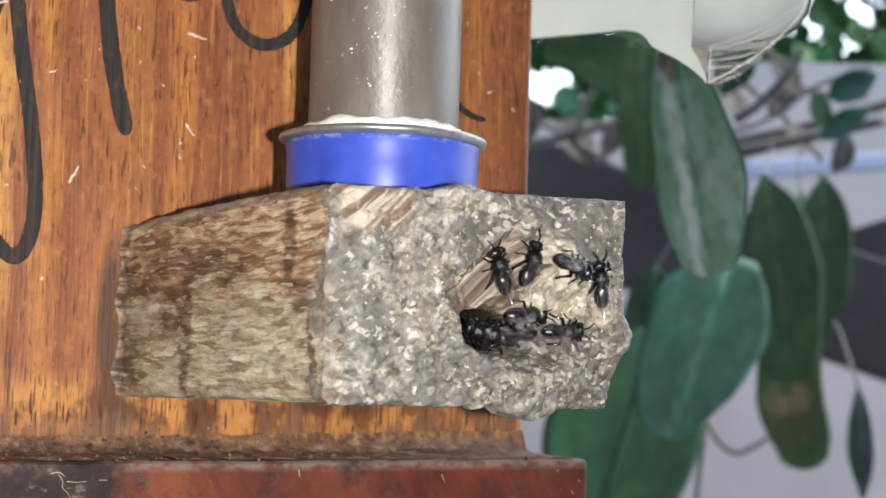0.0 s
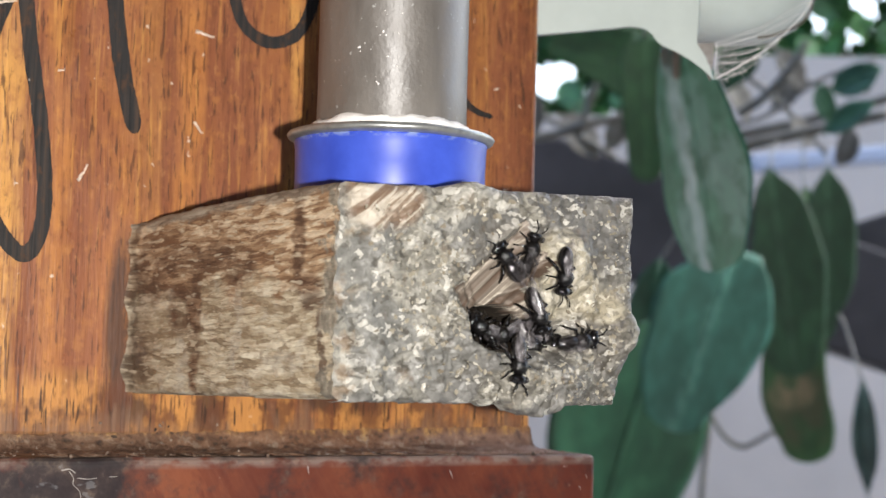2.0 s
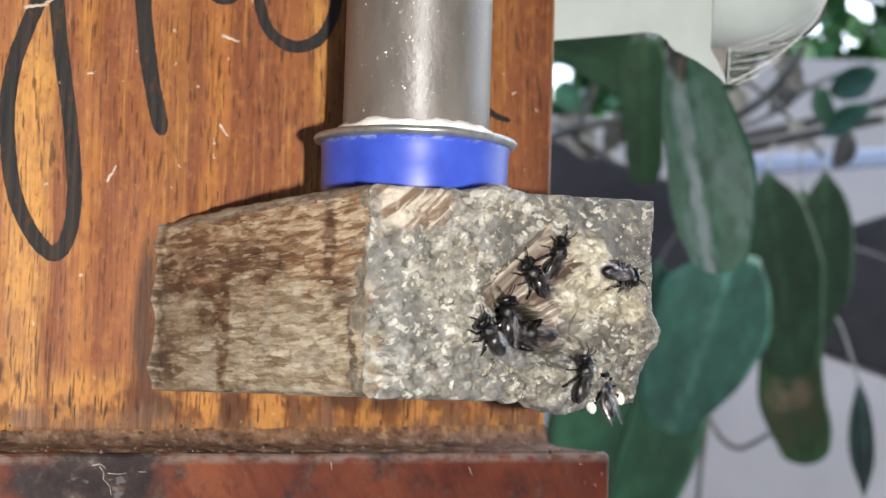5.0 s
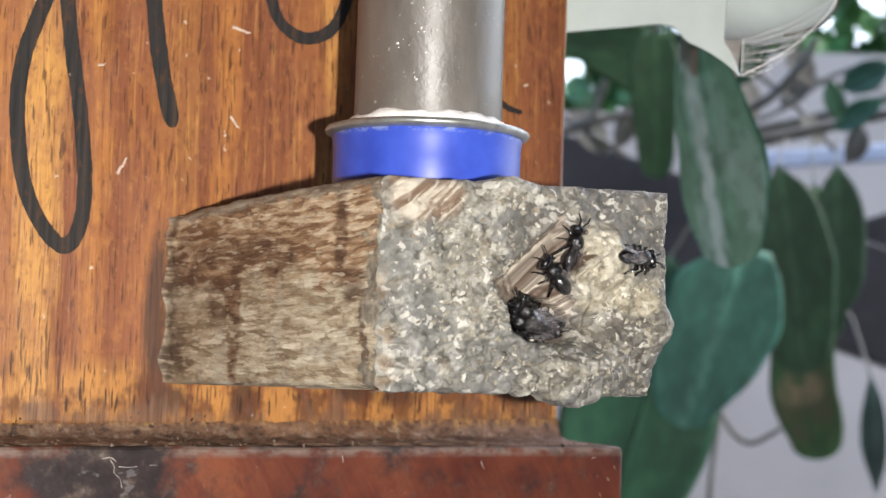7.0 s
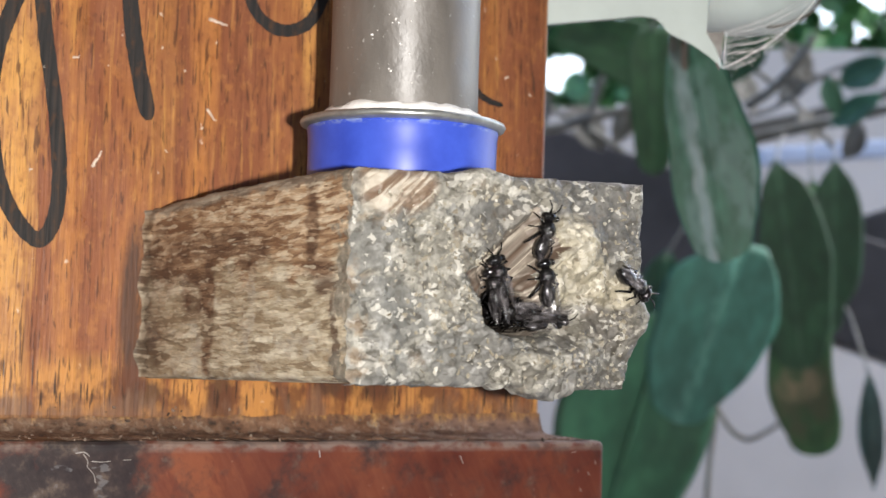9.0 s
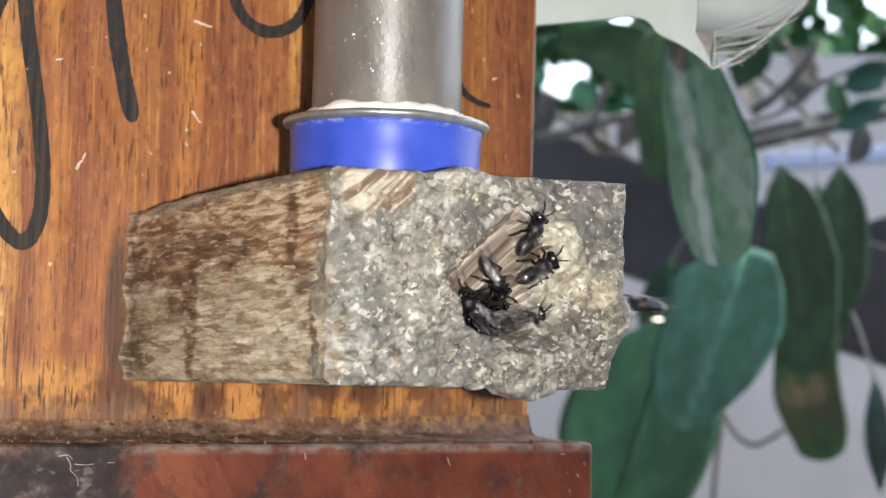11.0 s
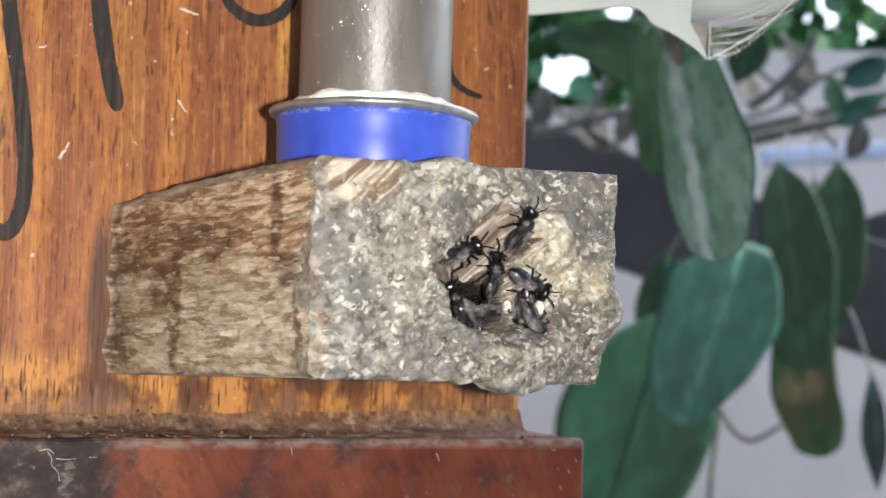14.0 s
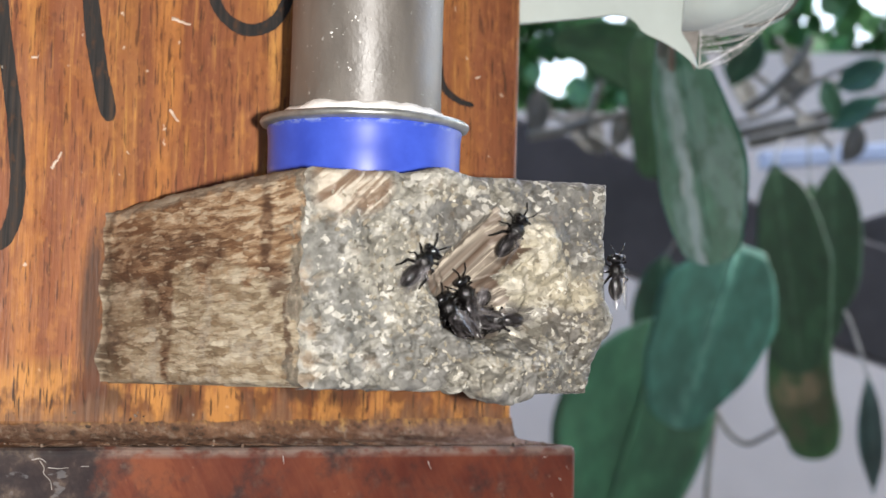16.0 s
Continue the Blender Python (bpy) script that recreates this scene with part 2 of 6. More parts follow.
def dust():
    m = Mat("dusty_moulding")
    a = m.noise(m.scaled(260, 500, 500), 1.0, 5, 0.65)
    b = m.noise(m.scaled(620, 620, 620), 1.0, 6, 0.72)
    base = m.ramp(a, [(0.3, (0.110, 0.046, 0.022)), (0.5, (0.225, 0.110, 0.058)), (0.7, (0.33, 0.19, 0.115))])
    base = m.mix(m.ramp(b, [(0.52, 0.0), (0.60, 0.75)]), base, (0.42, 0.33, 0.25))
    base = m.mix(m.ramp(b, [(0.36, 0.85), (0.45, 0.0)]), base, (0.04, 0.025, 0.018))
    along = m.math("ADD", m.math("MULTIPLY", m.axis(0), 14.0), m.math("MULTIPLY", a, 0.8))
    base = m.mix(m.ramp(along, [(0.35, 0.5), (0.75, 0.0)]), base, m.ramp(b, [(0.35, (0.050, 0.034, 0.026)), (0.6, (0.19, 0.125, 0.085))]))
    base = m.mix(m.ramp(along, [(0.75, 0.0), (1.1, 0.6)]), base, m.ramp(b, [(0.3, (0.14, 0.075, 0.055)), (0.65, (0.34, 0.225, 0.185))]))
    high = m.math("ADD", m.math("MULTIPLY", m.math("SUBTRACT", m.axis(2), 1.2866), 900.0), m.math("MULTIPLY", m.math("SUBTRACT", b, 0.5), 5.0))
    wood = m.ramp(m.noise(m.scaled(1500, 300, 200), 1.0, 3), [(0.35, (0.09, 0.035, 0.016)), (0.5, (0.27, 0.125, 0.045)), (0.65, (0.50, 0.27, 0.075))])
    base = m.mix(m.math("MINIMUM", m.math("MAXIMUM", high, 0.0), 0.8), base, wood)
    return m.done(base, 0.85, b, 1.0, 0.0009)


def block_wood():
    """Weathered sawn lath: torn grain runs along y in short wavy flakes."""
    m = Mat("weathered_wood")
    wavy = m.warped(170, 0.00042)

    def along(sy, sz, move=0.0):
        node = m.n.new("ShaderNodeMapping")
        node.inputs["Scale"].default_value, node.inputs["Location"].default_value = (300, sy, sz), (0, move, 0)
        m.l.new(wavy, node.inputs["Vector"])
        return node.outputs[0]

    def jagged(sy, sz, move, amount):
        shake = m.n.new("ShaderNodeTexNoise")
        shake.inputs["Scale"].default_value, shake.inputs["Detail"].default_value = 1.6, 3.0
        m.l.new(along(sy, sz, move), shake.inputs["Vector"])
        jag = m.n.new("ShaderNodeVectorMath")
        jag.operation = "MULTIPLY_ADD"
        m.l.new(shake.outputs["Color"], jag.inputs[0])
        jag.inputs[1].default_value = amount
        m.l.new(along(sy, sz, move), jag.inputs[2])
        return jag.outputs[0]

    streak = m.noise(along(80, 430), 1.0, 3, 0.55)
    torn = m.noise(along(190, 1500, 5.0), 1.0, 4, 0.6)
    scales = jagged(210, 1450, 1.0, (1.6, 1.6, 1.1))
    flake = m.grey(m.cells(scales, 1.0, out=1))
    gaps = m.cells(scales, 1.0, "DISTANCE_TO_EDGE")
    chip = m.grey(m.cells(jagged(330, 2900, 3.0, (1.4, 1.4, 0.9)), 1.0, out=1))
    torn = m.math("ADD", m.math("ADD", m.math("MULTIPLY", torn, 0.50), m.math("MULTIPLY", flake, 0.30)), m.math("ADD", m.math("MULTIPLY", chip, 0.22), -0.01))
    fine = m.noise(along(900, 4200, 2.0), 1.0, 2, 0.5)
    stain = m.noise(m.scaled(60, 170, 330, move=(2, 0.2, 7.4)), 1.0, 5, 0.6)
    patch = m.noise(m.scaled(60, 230, 330, move=(1, 4, 2)), 1.0, 4, 0.55)
    pale = m.ramp(torn, [(0.34, (0.27, 0.215, 0.140)), (0.45, (0.45, 0.385, 0.265)), (0.54, (0.58, 0.52, 0.38)), (0.66, (0.78, 0.73, 0.57))])
    pale = m.mix(m.ramp(streak, [(0.36, 0.6), (0.54, 0.0)]), pale, (0.36, 0.285, 0.180))
    pale = m.mix(m.ramp(patch, [(0.54, 0.0), (0.64, 0.5)]), pale, (0.58, 0.555, 0.47))
    brown = m.ramp(torn, [(0.36, (0.200, 0.105, 0.054)), (0.46, (0.335, 0.208, 0.113)), (0.53, (0.455, 0.315, 0.188)), (0.60, (0.60, 0.455, 0.298)), (0.66, (0.70, 0.58, 0.41))])
    dark = m.ramp(torn, [(0.38, (0.090, 0.050, 0.031)), (0.50, (0.145, 0.086, 0.052)), (0.60, (0.27, 0.180, 0.112))])
    # the upper half is stained brown, darker in a band across the grain and along the top
    upper = m.math("MULTIPLY", m.math("SUBTRACT", m.axis(2), 1.3012), 420.0)
    upper = m.math("ADD", upper, m.math("MULTIPLY", m.math("SUBTRACT", stain, 0.5), 6.5))
    base = m.mix(m.math("MINIMUM", m.math("MAXIMUM", upper, 0.0), 0.9), pale, brown)
    blots = [((-0.0180, 1.2985), (0.0018, 0.0100), 2.6), ((-0.0145, 1.3003), (0.0055, 0.0034), 2.0), ((-0.0170, 1.3052), (0.0150, 0.0022), 2.2), ((-0.0280, 1.3042), (0.0050, 0.0022), 2.4), ((-0.0050, 1.3040), (0.0070, 0.0050), 1.6), ((-0.0410, 1.3058), (0.0016, 0.0050), 2.4), ((-0.0430, 1.3020), (0.0045, 0.0014), 1.8), ((-0.0030, 1.2955), (0.0060, 0.0060), 0.9)]
    where = 0.0
    for (y, z), (sy, sz), depth in blots:
        where = m.math("MAXIMUM", where, m.math("MULTIPLY", m.blob((0, y, z), (0.01, sy, sz)), depth))
    where = m.math("MULTIPLY", m.math("MINIMUM", where, 1.0), m.ramp(m.math("ADD", m.math("MULTIPLY", stain, 0.6), m.math("MULTIPLY", patch, 0.4)), [(0.38, 0.2), (0.52, 1.0)]))
    base = m.mix(where, base, dark)
    knot = m.math("MAXIMUM", m.blob((0, -0.0440, 1.3006), (0.01, 0.0030, 0.0011)), m.math("MAXIMUM", m.blob((0, -0.0455, 1.2985), (0.01, 0.0007, 0.0026)), m.blob((0, -0.0462, 1.2952), (0.01, 0.0008, 0.0020))))
    base = m.mix(m.math("MINIMUM", m.math("MULTIPLY", knot, m.ramp(torn, [(0.40, 3.6), (0.60, 1.2)])), 0.85), base, (0.105, 0.068, 0.046))
    base = m.mix(m.ramp(fine, [(0.30, 0.22), (0.46, 0.0)]), base, (0.13, 0.09, 0.06))
    # thin dark lines between flakes hold their edge shade as colour
    base = m.mix(m.ramp(gaps, [(0.0, 0.22), (0.07, 0.0)]), base, (0.17, 0.118, 0.076))
    glint = m.noise(along(330, 2300, 9.0), 1.0, 2, 0.5)
    base = m.mix(m.ramp(glint, [(0.60, 0.0), (0.66, 0.6)]), base, (0.66, 0.60, 0.45))
    # grey dust on the rounded upper edge, dirt at the board
    high = m.math("ADD", m.math("MULTIPLY", m.math("SUBTRACT", m.axis(2), m.math("ADD", 1.30885, m.math("MULTIPLY", m.axis(1), -0.018))), 1500.0), m.math("MULTIPLY", m.math("SUBTRACT", patch, 0.5), 5.0))
    base = m.mix(m.math("MINIMUM", m.math("MAXIMUM", high, 0.0), 0.8), base, m.ramp(torn, [(0.38, (0.20, 0.178, 0.140)), (0.60, (0.37, 0.340, 0.275))]))
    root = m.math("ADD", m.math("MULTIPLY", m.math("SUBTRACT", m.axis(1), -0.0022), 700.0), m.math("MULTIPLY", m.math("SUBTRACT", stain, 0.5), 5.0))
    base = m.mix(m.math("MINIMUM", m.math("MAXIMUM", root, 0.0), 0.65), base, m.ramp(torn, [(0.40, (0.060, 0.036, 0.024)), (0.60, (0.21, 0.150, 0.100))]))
    # resin smeared round the corner
    cloud = m.noise(m.scaled(330, 330, 420, move=(2, 1, 1)), 1.0, 5, 0.65)
    near = m.math("ADD", m.math("MULTIPLY", m.math("SUBTRACT", -0.0462, m.axis(1)), 700.0), m.math("MULTIPLY", m.math("SUBTRACT", cloud, 0.5), 17.0))
    base = m.mix(m.math("MINIMUM", m.math("MAXIMUM", near, 0.0), 0.9), base, m.ramp(m.noise(m.scaled(1000, 1000, 1000), 1.0, 4, 0.55), [(0.34, (0.13, 0.122, 0.098)), (0.50, (0.23, 0.215, 0.172)), (0.66, (0.40, 0.37, 0.30))]))
    return m.done(base, 0.62, m.mix(0.35, torn, fine), 0.7, 0.0006)


def resin():
    """Grey nest resin: smooth grey fields, broken cream crust, pale flakes and brown flecks."""
    m = Mat("nest_resin")
    bent = m.warped(420, 0.0016)
    fields = m.noise(m.scaled(150, 150, 150, move=(3.1, 0, 1.2)), 1.0, 3, 0.5)
    patch = m.noise(bent, 300, 4, 0.55)
    cloud = m.noise(m.scaled(520, 520, 520), 1.0, 4, 0.5)
    grit = m.noise(m.scaled(2600, 2600, 2600), 1.0, 3, 0.55)
    chips = m.warped(900, 0.0009, (1.0, 1.0, 1.5))
    plates = m.grey(m.cells(chips, 780, out=1))
    bits = m.grey(m.cells(chips, 1500, out=1))

    def spot(x, z, rx, rz):
        return m.blob((x / 1000, -0.0495, 1.2922 + z / 1000), (rx / 1000, 0.03, rz / 1000))

    # smooth ground, greener at the lath's side, greyer and smoother at the far upper corner
    base = m.ramp(cloud, [(0.30, (0.095, 0.092, 0.083)), (0.50, (0.132, 0.128, 0.118)), (0.70, (0.172, 0.168, 0.155))])
    base = m.mix(m.math("MINIMUM", m.math("MULTIPLY", spot(6, 9, 10, 12), 1.2), 0.5), base, m.ramp(cloud, [(0.32, (0.142, 0.142, 0.126)), (0.68, (0.262, 0.260, 0.234))]))
    base = m.mix(m.math("MINIMUM", m.math("MULTIPLY", spot(25, 6.5, 6.5, 4.2), 1.8), 0.6), base, m.ramp(cloud, [(0.32, (0.078, 0.067, 0.053)), (0.68, (0.174, 0.154, 0.126))]))
    # cream crust in broken patches
    more = m.math("ADD", m.math("MULTIPLY", m.math("ADD", spot(9, 10, 7, 6), m.math("ADD", spot(16.5, 2.0, 6, 3), spot(12.5, 18.2, 4.5, 3))), 0.24), m.math("MULTIPLY", m.math("ADD", m.math("ADD", spot(5, 6.5, 3.5, 3.2), spot(11, 2.5, 4.5, 3)), m.math("ADD", spot(25, 15, 7, 5), spot(15, 14.5, 4, 4))), -0.34))
    thick = m.math("ADD", m.math("ADD", m.math("MULTIPLY", fields, 0.46), m.math("MULTIPLY", patch, 0.42)), m.math("ADD", more, m.math("MULTIPLY", plates, 0.13)))
    cream = m.ramp(m.math("ADD", m.math("MULTIPLY", plates, 0.5), m.math("MULTIPLY", cloud, 0.5)), [(0.22, (0.133, 0.122, 0.095)), (0.42, (0.211, 0.198, 0.159)), (0.58, (0.300, 0.284, 0.234)), (0.74, (0.430, 0.414, 0.362))])
    base = m.mix(m.ramp(thick, [(0.485, 0.0), (0.575, 0.66)]), base, cream)
    base = m.mix(m.ramp(thick, [(0.40, 0.15), (0.54, 0.85)]), base, m.ramp(bits, [(0.0, 0.64), (0.5, 0.94), (1.0, 1.28)]), "MULTIPLY")
    base = m.mix(0.5, base, m.ramp(m.noise(m.scaled(1500, 1500, 1500), 1.0, 3), [(0.35, 0.60), (0.65, 1.26)]), "MULTIPLY")
    # pits and seams at the crust's edge, flat pale flakes, dark and brown grains
    rim = m.math("ABSOLUTE", m.math("SUBTRACT", thick, 0.505))
    base = m.mix(m.ramp(rim, [(0.0, 0.40), (0.016, 0.0)]), base, (0.070, 0.062, 0.046))
    base = m.mix(m.ramp(m.noise(m.scaled(620, 620, 620, move=(5, 5, 5)), 1.0, 3), [(0.31, 0.8), (0.38, 0.0)]), base, (0.048, 0.041, 0.031))
    flat = m.ramp(m.noise(m.scaled(260, 260, 260, move=(1, 7, 2)), 1.0, 2), [(0.45, 0.988), (0.62, 0.855)])
    flecks = m.math("MINIMUM", m.math("MAXIMUM", m.math("MULTIPLY", m.math("SUBTRACT", bits, flat), 60.0), 0.0), 0.75)
    base = m.mix(flecks, base, (0.470, 0.455, 0.405))
    base = m.mix(m.ramp(bits, [(0.09, 0.6), (0.11, 0.0)]), base, (0.063, 0.056, 0.044))
    rust = m.noise(m.scaled(430, 430, 430, move=(9, 3, 1)), 1.0, 4)
    base = m.mix(m.ramp(rust, [(0.60, 0.0), (0.74, 0.45)]), base, (0.159, 0.100, 0.052))
    base = m.mix(m.ramp(grit, [(0.30, 0.22), (0.46, 0.0)]), base, (0.081, 0.074, 0.061))
    # bare sawn wood at the upper corner by the collar
    lines = m.noise(m.turned(radians(43), 90, 300, 1250), 1.0, 2, 0.5)
    bare = m.ramp(lines, [(0.42, (0.135, 0.080, 0.047)), (0.51, (0.205, 0.148, 0.102)), (0.56, (0.45, 0.40, 0.325))])
    where = m.math("MULTIPLY", spot(4.0, 17.2, 4.4, 3.0), m.ramp(patch, [(0.36, 0.8), (0.60, 4.0)]))
    base = m.mix(m.math("MINIMUM", where, 0.9), base, bare)
    # brown wood that shows through near the corner with the lath's side
    near = m.math("ADD", m.math("MULTIPLY", m.math("SUBTRACT", 0.0006, m.axis(0)), 450.0), m.math("MULTIPLY", m.math("SUBTRACT", patch, 0.5), 9.0))
    wood = m.ramp(m.noise(m.scaled(420, 420, 1500), 1.0, 3), [(0.36, (0.111, 0.068, 0.038)), (0.5, (0.211, 0.152, 0.096)), (0.64, (0.340, 0.285, 0.204))])
    base = m.mix(m.math("MINIMUM", m.math("MAXIMUM", near, 0.0), 0.7), base, wood)
    scraped = m.math("MULTIPLY", spot(17.5, 13.2, 6.5, 3.6), 1.5)
    base = m.mix(m.math("MINIMUM", scraped, 0.55), base, m.ramp(lines, [(0.38, (0.081, 0.073, 0.059)), (0.52, (0.130, 0.118, 0.100)), (0.62, (0.215, 0.198, 0.167))]))
    # the cream lump beside the mouth
    lump = m.math("MAXIMUM", spot(22.5, 12.4, 2.9, 3.9), m.math("MAXIMUM", spot(23.2, 10.0, 4.4, 2.6), spot(27.2, 8.8, 2.8, 1.7)))
    lump = m.math("MULTIPLY", lump, m.ramp(patch, [(0.30, 1.6), (0.62, 5.0)]))
    crusted = m.ramp(m.math("ADD", m.math("MULTIPLY", plates, 0.35), m.math("MULTIPLY", cloud, 0.65)), [(0.28, (0.229, 0.201, 0.141)), (0.46, (0.333, 0.303, 0.226)), (0.66, (0.437, 0.407, 0.333))])
    crusted = m.mix(0.85, crusted, m.ramp(bits, [(0.0, 0.62), (0.5, 1.0), (1.0, 1.30)]), "MULTIPLY")
    base = m.mix(m.math("MINIMUM", lump, 0.92), base, crusted)
    gloss = m.ramp(cloud, [(0.35, 0.66), (0.62, 0.46)])
    height = m.mix(0.5, m.mix(0.25, patch, plates), m.mix(0.20, cloud, bits))
    return m.done(base, gloss, m.mix(0.2, height, grit), 0.62, 0.0006)


def sawn():
    """Striped sawn wood at the mouth of the nest."""
    m = Mat("sawn_wood")
    lines = m.noise(m.turned(radians(41), 55, 300, 1250, (2, 0, 0)), 1.0, 2, 0.55)
    fine = m.noise(m.turned(radians(41), 200, 300, 3600), 1.0, 3, 0.6)
    base = m.ramp(lines, [(0.36, (0.100, 0.068, 0.048)), (0.46, (0.170, 0.140, 0.112)), (0.52, (0.210, 0.178, 0.145)), (0.57, (0.42, 0.375, 0.305)), (0.63, (0.195, 0.163, 0.130))])
    base = m.mix(m.ramp(fine, [(0.32, 0.45), (0.5, 0.0)]), base, (0.085, 0.054, 0.034))
    return m.done(base, 0.6, m.mix(0.5, lines, fine), 0.5, 0.0003)


def plain(name, color, rough=0.5, scale=300.0, spread=0.25, bump=0.15, distance=0.0002, **more):
    m = Mat(name)
    a = m.noise(m.scaled(scale, scale, scale), 1.0, 5, 0.6)
    lo, hi = (tuple(c * k for c in color) for k in (1 - spread, 1 + spread))
    return m.done(m.ramp(a, [(0.3, lo), (0.7, hi)]), rough, a, bump, distance, **more)


def leaf_skin(name, dark, light, rough=0.35, spots=None, rib_width=0.0014, rib_strength=0.5, patches=(), rib_at=0.0, mottle=90.0):
    m = Mat(name)
    a = m.noise(m.scaled(40, 40, 40), 1.0, 4)
    torn = m.noise(m.scaled(mottle, mottle, 0.5 * mottle, turn=(0, 0.5, 0)), 1.0, 5, 0.6)
    veins = m.wave(m.scaled(1, 1, 1, turn=(0, 0.6, 0)), 45, 3.0)
    base = m.ramp(a, [(0.3, dark), (0.7, light)])
    base = m.mix(m.math("MULTIPLY", veins, 0.25), base, light)
    drift = m.math("MULTIPLY", m.math("SUBTRACT", m.noise(m.scaled(30, 30, 110), 1.0, 3), 0.5), 2.2 * rib_width)
    rib = m.math("SUBTRACT", 1.0, m.math("MULTIPLY", m.math("ABSOLUTE", m.math("ADD", m.math("SUBTRACT", m.axis(0), rib_at), drift)), 1.0 / rib_width))
    rib = m.math("MULTIPLY", rib, m.ramp(m.noise(m.scaled(140, 140, 90), 1.0, 3), [(0.36, 0.15), (0.58, 1.0)]))
    base = m.mix(m.math("MINIMUM", m.math("MULTIPLY", m.math("MAXIMUM", rib, 0.0), rib_strength), 1.0), base, (0.44, 0.62, 0.66) if rib_strength > 1 else tuple(min(1, c * 1.6 + 0.08) for c in light))
    if spots:
        s = m.noise(m.scaled(*spots[1]), 1.0, 4)
        base = m.mix(m.ramp(s, [(0.50, 0.0), (0.62, spots[2])]), base, spots[0])
    base = m.mix(0.7, base, m.ramp(torn, [(0.32, 0.62), (0.50, 0.98), (0.66, 1.42)]), "MULTIPLY")
    base = m.mix(0.6, base, m.ramp(m.noise(m.scaled(26, 26, 20, move=(2, 0, 5)), 1.0, 3), [(0.34, 0.70), (0.64, 1.32)]), "MULTIPLY")
    for tint, centre, size, most in patches:
        s = m.math("MULTIPLY", m.blob(centre, size), m.ramp(torn, [(0.40, 0.15), (0.62, 2.4)]))
        base = m.mix(m.math("MINIMUM", s, most), base, tint)
    return m.done(base, rough + 0.12, a, 0.2, 0.001, Specular_IOR_Level=0.85)


M_BOARD, M_LEDGE, M_DUST, M_BLOCK, M_RESIN, M_SAWN = board_wood(), ledge_wood(), dust(), block_wood(), resin(), sawn()


def marker():
    """Felt-tip ink, thin enough for the grain to show through."""
    m = Mat("marker_ink")
    grain = m.noise(m.scaled(1500, 1500, 60), 1.0, 3, 0.6)
    worn = m.noise(m.scaled(900, 900, 500), 1.0, 4, 0.6)
    base = m.ramp(grain, [(0.35, (0.014, 0.0132, 0.0132)), (0.52, (0.028, 0.0250, 0.0235)), (0.68, (0.062, 0.040, 0.028))])
    base = m.mix(m.ramp(worn, [(0.56, 0.0), (0.66, 0.6)]), base, (0.095, 0.046, 0.024))
    specks = m.cells(m.warped(1500, 0.0006), 420)
    base = m.mix(m.ramp(specks, [(0.06, 0.8), (0.09, 0.0)]), base, (0.34, 0.30, 0.26))
    return m.done(base, m.ramp(worn, [(0.3, 0.6), (0.7, 0.8)]), grain, 0.4, 0.0002, Specular_IOR_Level=0.3)


M_INK = marker()


def lacquer():
    m = Mat("blue_lacquer")
    a = m.noise(m.scaled(300, 300, 300), 1.0, 4)
    chips = m.noise(m.scaled(900, 900, 1300), 1.0, 4, 0.6)
    base = m.ramp(a, [(0.3, (0.034, 0.066, 0.41)), (0.7, (0.052, 0.100, 0.55))])
    top = m.math("MULTIPLY", m.math("MAXIMUM", m.math("SUBTRACT", m.axis(2), 1.3171), 0.0), 1500.0)
    chips = m.math("MULTIPLY", m.ramp(chips, [(0.50, 0.0), (0.58, 1.0)]), m.math("MINIMUM", top, 1.0))
    base = m.mix(m.math("MULTIPLY", chips, 0.8), base, (0.34, 0.42, 0.50))
    return m.done(base, m.ramp(a, [(0.3, 0.32), (0.7, 0.40)]), a, 0.06, 0.0002, Specular_IOR_Level=0.30)


M_BLUE = lacquer()
M_METAL = plain("dull_metal", (0.36, 0.37, 0.36), 0.38, 600, 0.25, 0.2, Metallic=0.7)
M_PASTE = plain("white_sealant", (0.84, 0.82, 0.79), 0.6, 700, 0.15, 0.5, 0.0003)
M_WHITE = plain("white_plastic", (0.52, 0.59, 0.565), 0.4, 120, 0.08, 0.1)
M_RIM = plain("grimy_seam", (0.10, 0.09, 0.07), 0.7, 500, 0.5)
M_TRIANGLE = plain("grey_brown_plastic", (0.26, 0.24, 0.22), 0.6, 400, 0.3)
M_WEB = plain("web_silk", (0.85, 0.85, 0.84), 0.6, 500, 0.1)
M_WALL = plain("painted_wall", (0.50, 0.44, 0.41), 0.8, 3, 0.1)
M_BLOCKER = plain("blocker_plaster", (0.16, 0.14, 0.12), 0.9, 3, 0.2)
M_GROUND = plain("concrete_floor", (0.32, 0.30, 0.28), 0.9, 2, 0.2)
M_BEAM = plain("dark_beam", (0.036, 0.031, 0.033), 0.6, 9, 0.5)
M_SILL = plain("pale_blue_rail", (0.46, 0.50, 0.62), 0.5, 9, 0.1)
M_STEM = plain("vine_stem", (0.19, 0.18, 0.16), 0.6, 60, 0.3)
M_LEAF = leaf_skin("leaf_green", (0.021, 0.098, 0.050), (0.046, 0.160, 0.082))
M_FRESH = leaf_skin("leaf_fresh", (0.011, 0.052, 0.019), (0.030, 0.098, 0.042), 0.4)
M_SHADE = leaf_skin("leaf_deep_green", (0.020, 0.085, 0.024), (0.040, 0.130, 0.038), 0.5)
# lighter yellow-green carries the light behind the far leaves in its colour
M_SUNLIT = leaf_skin("leaf_sunlit", (0.026, 0.10, 0.025), (0.085, 0.225, 0.055))
